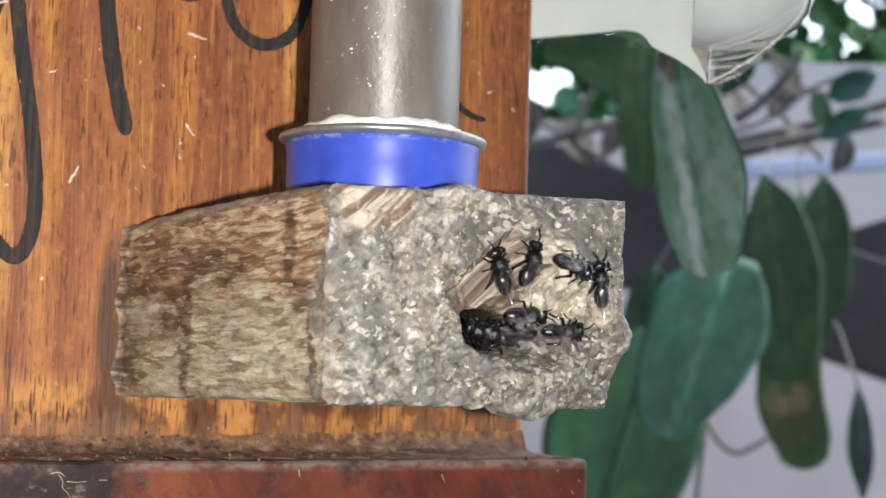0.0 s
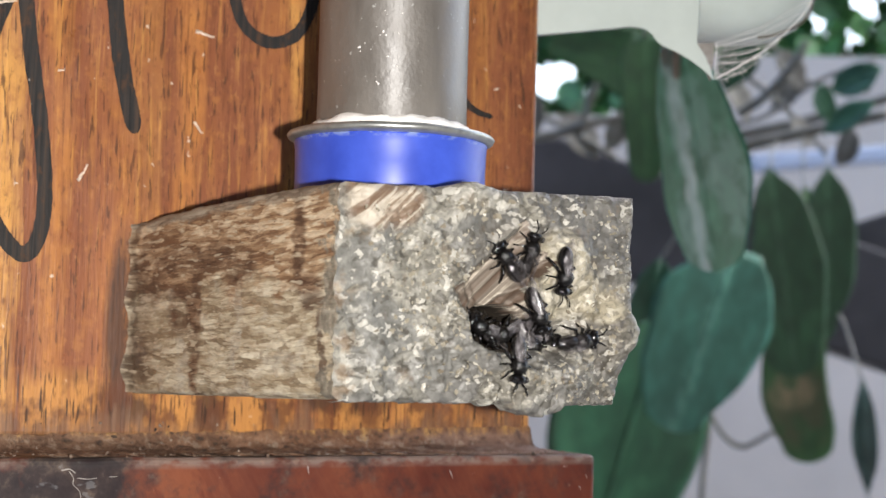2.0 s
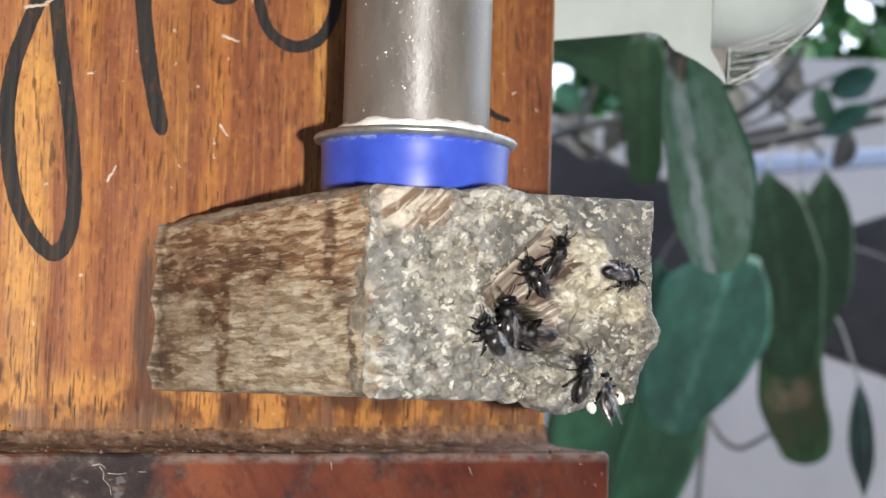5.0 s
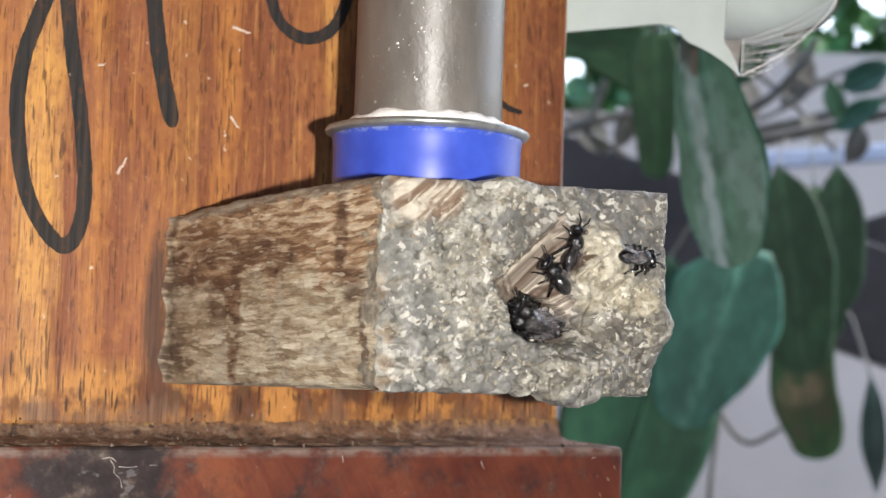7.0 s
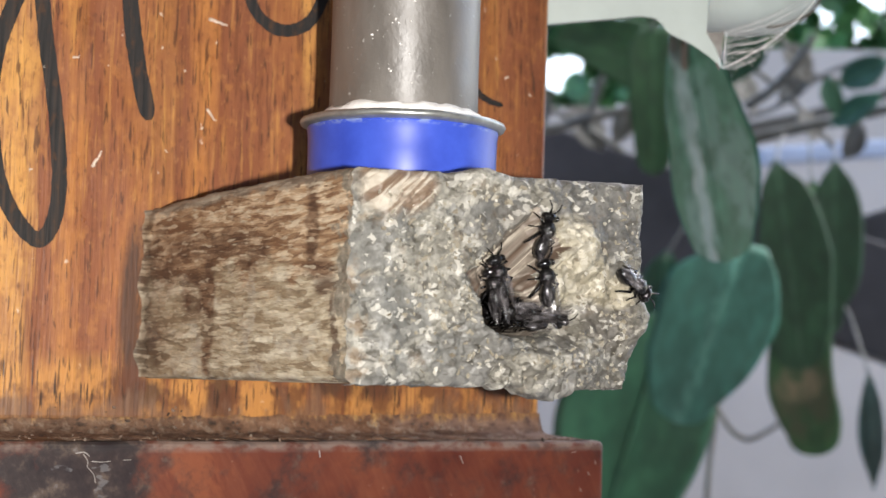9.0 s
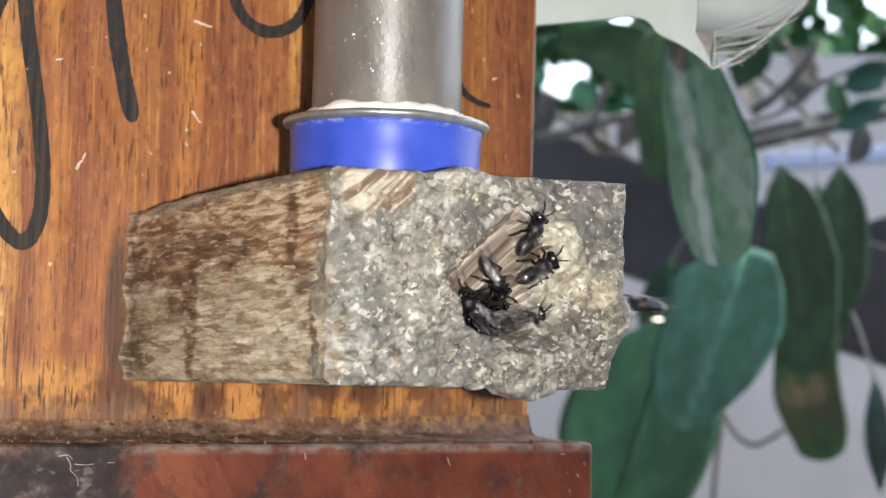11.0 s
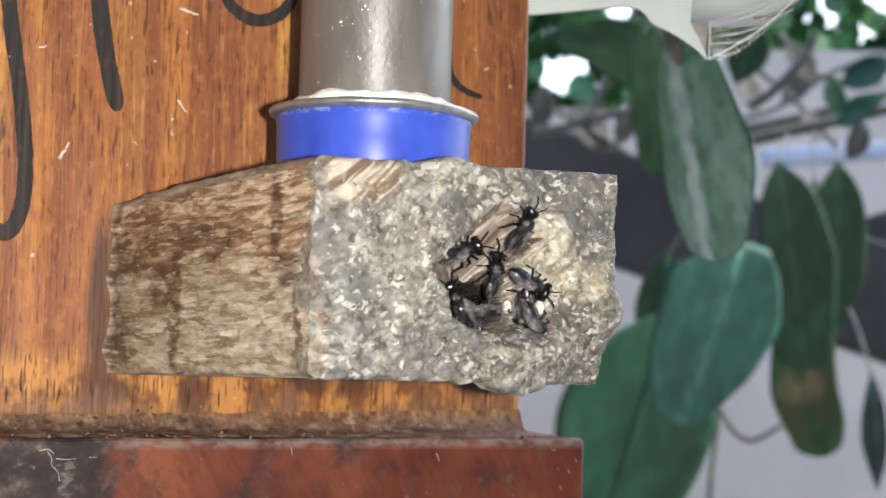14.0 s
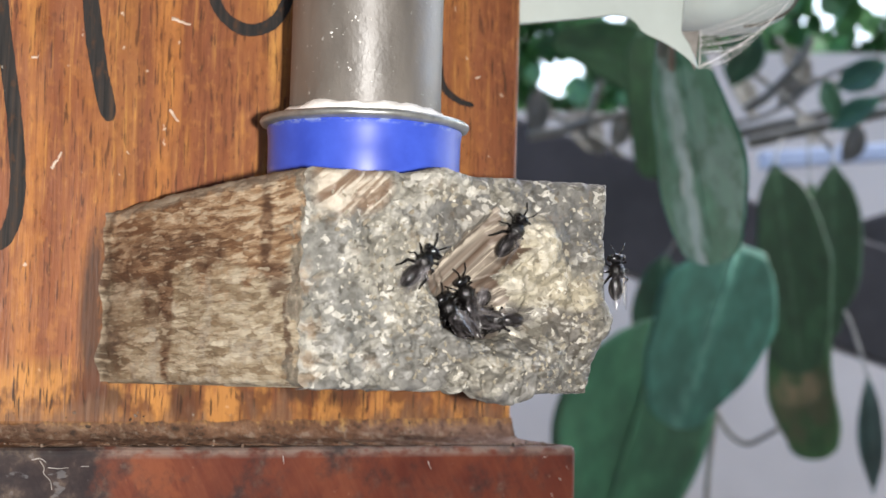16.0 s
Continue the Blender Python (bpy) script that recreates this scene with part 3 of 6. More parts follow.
M_TEAL = leaf_skin("leaf_blue_green", (0.046, 0.205, 0.155), (0.080, 0.275, 0.215), 0.44, None, 0.0050, 0.8)
SILVER = (0.27, 0.44, 0.46)
M_PALE = leaf_skin("leaf_mottled", (0.034, 0.170, 0.110), (0.062, 0.240, 0.160), 0.4, ((0.105, 0.275, 0.215), (230, 230, 80), 0.5), 0.0017, 3.0, [(SILVER, (-0.0034, 0, -0.018), (0.0026, 0.02, 0.020), 0.5), (SILVER, (-0.0036, 0, -0.046), (0.0040, 0.02, 0.013), 0.5), (SILVER, (0.0070, 0, -0.037), (0.0050, 0.02, 0.014), 0.32), (SILVER, (0.0010, 0, -0.024), (0.0040, 0.02, 0.016), 0.28)], -0.0028, 330.0)
M_BROWN = leaf_skin("leaf_spotted", (0.020, 0.080, 0.022), (0.040, 0.120, 0.034), 0.4, None, 0.0014, 0.3, [((0.075, 0.062, 0.030), (-0.004, 0, -0.088), (0.034, 0.06, 0.040), 0.75), ((0.26, 0.20, 0.115), (-0.010, 0, -0.076), (0.022, 0.06, 0.016), 0.75)])
M_SLIM = leaf_skin("leaf_dull_blue", (0.035, 0.085, 0.075), (0.065, 0.13, 0.115))
M_DRY = leaf_skin("leaf_withered", (0.17, 0.155, 0.135), (0.26, 0.24, 0.21), 0.6)
M_BEE = plain("black_shell", (0.0045, 0.0040, 0.0042), 0.15, 2200, 0.5, 0.8, 0.0001, Specular_IOR_Level=0.8)
M_FUR = plain("black_fuzz", (0.0045, 0.004, 0.004), 0.26, 6000, 0.6, 0.8, 0.0001)
# near-black colour puts the deep mouth's shade on its inner walls
M_DEEP = plain("mouth_shade", (0.030, 0.024, 0.018), 0.5, 700, 0.5, 0.5, 0.0003)
M_POLLEN = plain("pollen", (0.72, 0.68, 0.58), 0.8, 3000, 0.2, 0.4, 0.0001)


def wing_film():
    """Clear film; silver streaks along the wing paint its glints into the colour."""
    m = Mat("wing_film")
    streak = m.noise(m.scaled(1500, 420, 1500), 1.0, 3, 0.6)
    glint_alpha = m.ramp(streak, [(0.42, 0.14), (0.50, 0.26), (0.62, 0.62)])
    base = m.ramp(streak, [(0.40, (0.030, 0.026, 0.025)), (0.52, (0.11, 0.10, 0.105)), (0.66, (0.30, 0.285, 0.295))])
    return m.done(base, 0.2, streak, 0.4, 0.0002, Alpha=m.grey(glint_alpha), Specular_IOR_Level=1.0)


M_WING = wing_film()


def glass():
    m = Mat("hazy_glass")
    haze = m.noise(m.scaled(500, 500, 160), 1.0, 5, 0.65)
    dots = m.noise(m.scaled(1700, 1700, 1700), 1.0, 2)
    base = m.mix(m.ramp(dots, [(0.70, 0.0), (0.75, 0.6)]), m.ramp(haze, [(0.3, (0.128, 0.115, 0.101)), (0.7, (0.200, 0.181, 0.160))]), (0.6, 0.6, 0.58))
    return m.done(base, m.ramp(haze, [(0.3, 0.52), (0.7, 0.68)]), m.mix(0.5, dots, haze), 0.30, 0.0003, Transmission_Weight=0.12, IOR=1.9, Specular_IOR_Level=1.0, Anisotropic=0.85, Anisotropic_Rotation=0.25)


M_GLASS = glass()


# ---- mesh helpers ----
def part(name, bm, material, parent, label="", smooth=False):
    data = bpy.data.meshes.new(name)
    bm.normal_update()
    bm.to_mesh(data)
    bm.free()
    if smooth:
        for p in data.polygons:
            p.use_smooth = True
    data.materials.append(material)
    ob = new(name, data)
    if parent:
        ob.parent = parent
    return tagged(ob, label)


def thing(name, label, category, group="", kind="", at=(0, 0, 0)):
    ob = new(name)
    ob.location = at
    ob.empty_display_size = 0.005
    return tagged(ob, label, category, group, kind)


def box(x0, x1, y0, y1, z0, z1, bevel=0.0, cuts=0):
    bm = bmesh.new()
    bmesh.ops.create_cube(bm, size=1.0, matrix=Matrix.Translation(((x0 + x1) / 2, (y0 + y1) / 2, (z0 + z1) / 2)) @ Matrix.Diagonal((x1 - x0, y1 - y0, z1 - z0, 1)))
    if bevel:
        bmesh.ops.bevel(bm, geom=bm.edges[:], offset=bevel, segments=3, profile=0.5, affect="EDGES")
    return bm


def lathe(profile, n=64, axis=(0, 0), jitter=None):
    """A closed or open profile of (radius, z), turned round the vertical through axis."""
    bm = bmesh.new()
    rings = []
    for k in range(n):
        a = 2 * math.pi * k / n
        rings.append([bm.verts.new((axis[0] + r * math.cos(a), axis[1] + r * math.sin(a), z + (jitter(a, i) if jitter else 0))) for i, (r, z) in enumerate(profile)])
    for k in range(n):
        p, q = rings[k], rings[(k + 1) % n]
        for i in range(len(profile) - 1):
            bm.faces.new((p[i], q[i], q[i + 1], p[i + 1]))
    return bm


def sheet(nu, nv, place):
    """A grid of vertices place(u, v), u and v from 0 to 1."""
    bm = bmesh.new()
    g = [[bm.verts.new(place(i / nu, j / nv)) for i in range(nu + 1)] for j in range(nv + 1)]
    for j in range(nv):
        for i in range(nu):
            bm.faces.new((g[j][i], g[j][i + 1], g[j + 1][i + 1], g[j + 1][i]))
    return bm


def tube(points, radius, n=8, taper=1.0):
    """A round bar along points."""
    bm = bmesh.new()
    pts = [Vector(p) for p in points]
    rings = []
    for i, p in enumerate(pts):
        d = (pts[min(i + 1, len(pts) - 1)] - pts[max(i - 1, 0)]).normalized()
        s = d.cross(Vector((0.3, 0.2, 0.93)) if abs(d.z) < 0.9 else Vector((1, 0, 0))).normalized()
        t = d.cross(s)
        r = radius * (1 + (taper - 1) * i / max(1, len(pts) - 1))
        rings.append([bm.verts.new(p + r * (math.cos(2 * math.pi * k / n) * s + math.sin(2 * math.pi * k / n) * t)) for k in range(n)])
    for a, b in zip(rings, rings[1:]):
        for k in range(n):
            bm.faces.new((a[k], a[(k + 1) % n], b[(k + 1) % n], b[k]))
    bm.faces.new(rings[0][::-1])
    bm.faces.new(rings[-1])
    return bm


def smooth_line(points, steps=8):
    """Catmull-Rom through points."""
    pts = [Vector(p) for p in points]
    pts = [2 * pts[0] - pts[1], *pts, 2 * pts[-1] - pts[-2]]
    out = []
    for a, b, c, d in zip(pts, pts[1:], pts[2:], pts[3:]):
        for k in range(steps):
            t = k / steps
            out.append(0.5 * (2 * b + (c - a) * t + (2 * a - 5 * b + 4 * c - d) * t * t + (3 * b - a - 3 * c + d) * t ** 3))
    return out + [pts[-2]]


def fbm(x, y, z, octaves=4):
    total, amp = 0.0, 1.0
    for _ in range(octaves):
        total += amp * noise.noise((x, y, z))
        x, y, z, amp = 2.03 * x + 3.1, 2.03 * y + 1.7, 2.03 * z + 5.3, amp * 0.5
    return total


def bump_at(x, z, cx, cz, rx, rz):
    return math.exp(-(((x - cx) / rx) ** 2 + ((z - cz) / rz) ** 2))


def clamp(x, a=0.0, b=1.0):
    return max(a, min(b, x))


# ---- the place behind ----
tagged(part("ground", box(-40, 40, -40, 40, -0.2, 0.0), M_GROUND, None), "grey concrete ground around the hive", "ground", kind="structure")
BACK = pose(0, 0, 0, 0, 0, -31.3)
def wall_outline():
    """The wall behind, lower at one end, as one prism."""
    bm = bmesh.new()
    shape = [(-2.5, 0.0), (3.0, 0.0), (3.0, 1.975), (0.55, 1.945), (0.50, 1.812), (-2.5, 1.812)]
    front = [bm.verts.new((x, 3.2, z)) for x, z in shape]
    back = [bm.verts.new((x, 3.35, z)) for x, z in shape]
    bm.faces.new(front)
    bm.faces.new(back[::-1])
    for i in range(len(shape)):
        j = (i + 1) % len(shape)
        bm.faces.new((front[j], front[i], back[i], back[j]))
    return bm


wall = part("wall_back", wall_outline(), M_WALL, None)
wall.matrix_world = BACK
tagged(wall, "pale pinkish painted wall in the shade", "wall", kind="structure")
# added walls and ceiling, out of view, that keep sky light off the hive
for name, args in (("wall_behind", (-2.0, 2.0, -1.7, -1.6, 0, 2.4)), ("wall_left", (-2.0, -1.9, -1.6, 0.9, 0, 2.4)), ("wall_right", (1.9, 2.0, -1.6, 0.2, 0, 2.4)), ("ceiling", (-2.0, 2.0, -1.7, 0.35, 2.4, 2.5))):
    ob = part(name, box(*args), M_BLOCKER, None)
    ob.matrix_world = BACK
    tagged(ob, "dim plastered " + name.split("_")[0] + " added out of view to block sky light", name.split("_")[0], kind="structure")


def bar_in(name, length, depth, height, x, y, z, tip, material, label, category):
    ob = part(name, box(-length / 2, length / 2, -depth / 2, depth / 2, -height / 2, height / 2, 0.006), material, None)
    ob.matrix_world = BACK @ pose(x, y, z, 0, tip, 0)
    return tagged(ob, label, category)


bar_in("roof_beam", 1.5, 0.08, 0.155, 0.406, 2.15, 1.462, 18.0, M_BEAM, "dark grey slanting beam in the shade behind the plants", "beam")
bar_in("brace", 0.60, 0.06, 0.090, 0.700, 2.20, 1.492, -19.0, M_BEAM, "dark grey slanting brace in the shade behind the plants", "brace")
bar_in("window_rail", 0.95, 0.04, 0.030, 1.02, 2.60, 1.690, -5.5, M_SILL, "pale blue horizontal rail on the wall", "rail")


SHAPES = {
    "oval": (0.05, 0.62, 0.90, 1.0, 0.97, 0.80, 0.45, 0.03),
    "lance": (0.45, 0.62, 0.74, 0.86, 0.97, 1.0, 0.72, 0.12),
    "blunt": (0.40, 0.74, 0.86, 0.90, 0.94, 1.0, 0.80, 0.15),
    "narrow": (0.05, 0.45, 0.78, 0.96, 1.0, 0.82, 0.42, 0.02),
}


def along_keys(keys, v):
    """A smooth value at v, 0 to 1, through evenly spaced keys."""
    n = len(keys)
    at = min(v, 0.99999) * (n - 1)
    i = int(at)
    k = at - i
    a, b, c, d = (keys[clamp(j, 0, n - 1)] for j in (i - 1, i, i + 1, i + 2))
    return 0.5 * (2 * b + (c - a) * k + (2 * a - 5 * b + 4 * c - d) * k * k + (3 * b - a - 3 * c + d) * k ** 3)


def uneven_mesh(length, lefts, rights, rng):
    """A leaf blade down -z whose two halves have their own widths, in millimetres along the midrib."""
    wob = rng.uniform(0, 6)

    def place(u, v):
        q = math.sin(0.5 * math.pi * v)
        a, b = along_keys(lefts, q) / 1000, along_keys(rights, q) / 1000
        last = (q - 0.875) / 0.125
        if last > 0:
            a, b = (row[7] / 1000 * math.sqrt(max(0.0, 1 - last * last)) for row in (lefts, rights))
        x = a + (b - a) * u
        v = q
        w = max(abs(a), abs(b), 1e-4)
        x += 0.02 * w * math.sin(17 * v + wob) * (2 * u - 1)
        fold = abs(x) / w
        y = -0.035 * w * fold ** 1.6 + 0.06 * length * (v - 0.5) ** 2 + 0.02 * w * math.sin(9 * v + 2 * wob) * (u - 0.5)
        return (x, y, -length * v)

    bm = sheet(18, 30, place)
    bmesh.ops.recalc_face_normals(bm, faces=bm.faces[:])
    bmesh.ops.solidify(bm, geom=bm.faces[:], thickness=0.0006)
    return bm


def broad_leaf(stalk, tip, lefts, rights, material, label, seed):
    """A large leaf that faces the hive; stalk and tip in the space of the wall behind."""
    stalk, tip = Vector(stalk), Vector(tip)
    length = (stalk - tip).length
    ob = thing("leaf", label, "leaf", "hanging vine leaves")
    part("blade", uneven_mesh(length, lefts, rights, random.Random(seed)), material, ob, smooth=True)
    line = [(0, 0.06 * length * (v - 0.5) ** 2 + 0.0001, -length * v) for v in (0.02, 0.2, 0.4, 0.6, 0.8, 0.92)]
    part("midrib", tube(line, 0.0004 + 0.000015 * max(rights), 6, 0.3), material, ob, smooth=True)
    up = (stalk - tip).normalized()
    side = Vector((up.z, 0, -up.x))
    ob.matrix_world = BACK @ Matrix.Translation(stalk) @ Matrix((side, up.cross(side), up)).transposed().to_4x4()
    return ob


def leaf_mesh(length, width, shape, sweep, rng):
    """A leaf blade down -z from its stalk at the origin, facing -y, cupped, with some thickness."""
    wob = [rng.uniform(-0.5, 0.5) for _ in range(4)]
    keys = SHAPES[shape]

    def place(u, v):
        s = along_keys(keys, v)
        x = (u - 0.5) * width * s * (1 + 0.05 * math.sin(8 * v + 9 * wob[0] + 3 * u)) + sweep * length * math.sin(math.pi * v)
        y = -0.06 * width * (2 * abs(u - 0.5)) ** 1.5 * s + 0.10 * length * (v - 0.5) ** 2 + 0.02 * width * math.sin(11 * v + 7 * wob[1]) * (u - 0.5)
        return (x, y, -length * v)

    bm = sheet(14, 24, place)
    bmesh.ops.recalc_face_normals(bm, faces=bm.faces[:])
    bmesh.ops.solidify(bm, geom=bm.faces[:], thickness=0.0006)
    return bm


def hanging_leaf(stalk, tip, width, shape, sweep, material, label, seed):
    rng = random.Random(seed)
    stalk, tip = Vector(stalk), Vector(tip)
    length = (stalk - tip).length
    ob = thing("leaf", label, "leaf", "hanging vine leaves")
    part("blade", leaf_mesh(length, width, shape, sweep, rng), material, ob, smooth=True)
    line = [(sweep * length * math.sin(math.pi * v), 0.10 * length * (v - 0.5) ** 2 - 0.0006, -length * v) for v in (0.0, 0.2, 0.4, 0.6, 0.8, 0.97)]
    part("midrib", tube(line, 0.0004 + width * 0.010, 6, 0.3), M_STEM if material is M_BROWN else material, ob, smooth=True)
    up = (stalk - tip).normalized()
    toward = Vector((-0.52, -0.855, 0.0)) + 0.35 * Vector((rng.uniform(-1, 1), rng.uniform(-1, 1), rng.uniform(0.6, 1.6)))
    side = up.cross(toward).normalized() * -1
    front = side.cross(up).normalized()
    m = Matrix((side, front, up)).transposed().to_4x4()
    if m.determinant() < 0:
        m = Matrix((-side, front, up)).transposed().to_4x4()
    ob.matrix_world = Matrix.Translation(stalk) @ m
    return ob


LEAVES = [
    ((0.6390, 0.7008, 1.3318), (0.5957, 0.7246, 1.1599), 0.1053, "oval", 0, M_LEAF, "large dark green rounded leaf"),
    ((0.7859, 0.6632, 1.2940), (0.7871, 0.6578, 1.2098), 0.0179, "narrow", 0, M_SLIM, "slim young leaf on a thin stalk"),
]
LEAVES += [
    ((0.8477, 0.8540, 1.5770), (0.8389, 0.8741, 1.5269), 0.0335, "oval", 0, M_LEAF, "dark green leaf in the shade"),
    ((0.6860, 0.7642, 1.3760), (0.6803, 0.7726, 1.2953), 0.0369, "oval", 0, M_LEAF, "dark green leaf in the shade"),
    ((0.8266, 0.7507, 1.5163), (0.8364, 0.7482, 1.4853), 0.0178, "oval", 0, M_LEAF, "small dark green leaf"),
    ((0.8478, 0.7592, 1.5132), (0.8721, 0.7302, 1.5318), 0.0271, "oval", 0, M_LEAF, "small dark green leaf"),
    ((0.8606, 0.7811, 1.4851), (0.8860, 0.7504, 1.5096), 0.0220, "oval", 0, M_LEAF, "small dark green leaf"),
    ((0.8500, 0.8874, 1.5443), (0.8706, 0.8781, 1.5046), 0.0223, "oval", 0.05, M_DRY, "withered grey-brown leaf in the shade"),
]
LEAVES += [
    ((0.9001, 0.8772, 1.5705), (0.9204, 0.8671, 1.5350), 0.0218, "oval", 0.05, M_DRY, "withered grey-brown leaf in the shade"),
    ((0.9892, 0.8760, 1.5112), (0.9825, 0.8892, 1.4769), 0.0205, "oval", 0.05, M_DRY, "withered grey-brown leaf in the shade"),
    ((0.9517, 0.9007, 1.5628), (0.9351, 0.9250, 1.5238), 0.0195, "oval", 0.05, M_DRY, "withered grey-brown leaf in the shade"),
    ((0.8021, 1.0569, 1.5255), (0.8333, 1.0414, 1.4853), 0.0312, "oval", 0.05, M_DRY, "withered grey-brown leaf in the shade"),
    ((0.8351, 1.0072, 1.5282), (0.8272, 1.0205, 1.4879), 0.0215, "oval", 0.05, M_DRY, "withered grey-brown leaf in the shade"),
    ((0.7677, 1.0528, 1.5420), (0.7680, 1.0605, 1.4992), 0.0226, "oval", 0.05, M_DRY, "withered grey-brown leaf in the shade"),
    ((0.8824, 0.8397, 1.5062), (0.8957, 0.8321, 1.4808), 0.0163, "oval", 0.05, M_DRY, "withered grey-brown leaf in the shade"),
]
leaves = [hanging_leaf(*row, seed=n + 3) for n, row in enumerate(LEAVES)]
# stalk, tip, then the widths of the two halves
BROAD = [
    ((0.0881, 0.2080, 1.3744), (0.0987, 0.2080, 1.3189), (-3.5, -5.8, -7.2, -8.2, -8.9, -9.3, -9.1, -7.6, -0.3), (2.0, 6.7, 8.4, 10.1, 12.0, 11.8, 10.4, 8.4, 0.8), M_PALE, "long grey-green mottled leaf with a pale silvery midrib"),
    ((0.1991, 0.7550, 1.3653), (0.1644, 0.7550, 1.2603), (-6.0, -20.3, -31.4, -33.8, -33.3, -31.3, -28.3, -22.0, -1.2), (14.8, 26.4, 31.5, 34.4, 33.1, 29.1, 23.0, 15.8, 0.5), M_TEAL, "broad smooth blue-green leaf hanging from the vine"),
    ((0.2984, 1.0600, 1.3578), (0.3111, 1.0600, 1.2280), (-12.9, -17.0, -23.0, -30.7, -32.6, -32.7, -29.3, -20.9, -0.7), (6.0, 19.1, 18.9, 18.4, 17.2, 17.2, 20.5, 18.8, 0.9), M_BROWN, "green leaf with a brown dying patch"),
    ((0.2690, 1.0200, 1.4449), (0.2909, 1.0200, 1.2921), (-1.8, -13.4, -18.3, -21.5, -23.4, -24.3, -24.3, -20.9, -0.6), (0.5, 18.7, 26.7, 29.9, 31.8, 29.8, 26.5, 20.3, 0.5), M_FRESH, "pointed dark green leaf in the shade"),
    ((0.3101, 1.0900, 1.4391), (0.3186, 1.0900, 1.3162), (-0.5, -11.5, -16.4, -19.8, -19.6, -19.4, -17.3, -14.8, -0.5), (2.1, 11.5, 17.5, 20.5, 21.6, 21.4, 18.6, 14.8, 0.4), M_SHADE, "dark green leaf behind its neighbours"),
    ((0.3204, 1.0600, 1.4503), (0.3224, 1.0600, 1.3203), (-0.5, -11.2, -16.5, -19.5, -21.1, -20.7, -19.2, -15.7, -0.5), (2.6, 14.5, 20.3, 21.3, 21.9, 20.7, 15.9, 6.8, 0.2), M_FRESH, "pointed green leaf with a paler edge"),
    ((0.1866, 1.1000, 1.5568), (0.1890, 1.1000, 1.4400), (-10.0, -19.6, -21.0, -20.3, -19.4, -17.8, -15.8, -12.9, -0.5), (12.0, 15.7, 17.7, 17.7, 17.7, 16.6, 15.0, 13.5, 0.5), M_SHADE, "dark green leaf in the shade under the tray"),
    ((0.2171, 1.1400, 1.5278), (0.1115, 1.1400, 1.5523), (-9.0, -22.2, -29.4, -31.1, -32.5, -29.3, -26.2, -18.9, -10.4), (-6.0, 20.9, 28.7, 25.0, 21.3, 16.9, 12.2, 7.8, -0.0), M_SHADE, "dark green leaf in the shade under the tray"),
]
broad = [broad_leaf(*row, seed=n + 40) for n, row in enumerate(BROAD)]


def stalk(leaf, way):
    """A leaf stalk from the leaf's base along way, in the space of the wall behind."""
    points = [leaf.matrix_world.translation - Vector((0, 0, 0.003))] + [BACK @ Vector(p) for p in way]
    inverse = leaf.matrix_world.inverted()
    part("stalk", tube([inverse @ p for p in smooth_line(points, 5)], 0.0006 + 0.0004 * min(1.0, points[0].length), 6), M_STEM, leaf, smooth=True)
    return points[-1]


def vine_cane(held):
    """A cane over the view, fixed to the added ceiling, from which stalks carry the leaves."""
    tops = sorted((stalk(leaf, way + [(*way[-1][:2], 1.70 + 0.01 * n)]) for n, (leaf, way) in enumerate(held)), key=lambda p: p.y)
    line = [BACK @ Vector((0.15, 0.20, 2.41)), BACK @ Vector((0.12, 0.22, 2.0))] + tops
    return tagged(part("vine", tube(smooth_line(line), 0.005, 8, 0.7), M_STEM, None, smooth=True), "grey-brown woody vine hanging from the added ceiling", "vine")


vine_cane([
    (broad[0], [(0.0880, 0.210, 1.390)]),
    (broad[1], [(0.1798, 0.757, 1.385), (0.1740, 0.757, 1.410), (0.1703, 0.757, 1.437), (0.1658, 0.757, 1.496)]),
    (leaves[0], [(0.1965, 0.934, 1.352), (0.2075, 0.934, 1.376), (0.2029, 0.934, 1.414), (0.1961, 0.934, 1.464), (0.1909, 0.934, 1.534)]),
    (broad[6], [(0.1870, 1.102, 1.580)]),
    (broad[7], [(0.2140, 1.141, 1.545), (0.2120, 1.141, 1.590)]),
])
stalk(leaves[11], [(0.1400, 1.321, 1.520), (0.1420, 1.321, 1.514)])
stalk(leaves[12], [(0.1980, 1.294, 1.527), (0.2050, 1.294, 1.523)])
stalk(leaves[3], [(0.2000, 0.970, 1.398), (0.2029, 0.935, 1.414)])
stalk(broad[3], [(0.2850, 1.090, 1.466), (0.3030, 1.160, 1.4845)])
stalk(broad[4], [(0.3160, 1.125, 1.465), (0.3220, 1.156, 1.489)])
stalk(broad[5], [(0.3300, 1.100, 1.470), (0.3370, 1.150, 1.4925)])
stalk(broad[2], [(0.3000, 1.075, 1.400), (0.3090, 1.093, 1.436)])
stalk(leaves[1], [(0.3266, 1.000, 1.3115), (0.3268, 1.030, 1.3324), (0.3293, 1.056, 1.3394)])

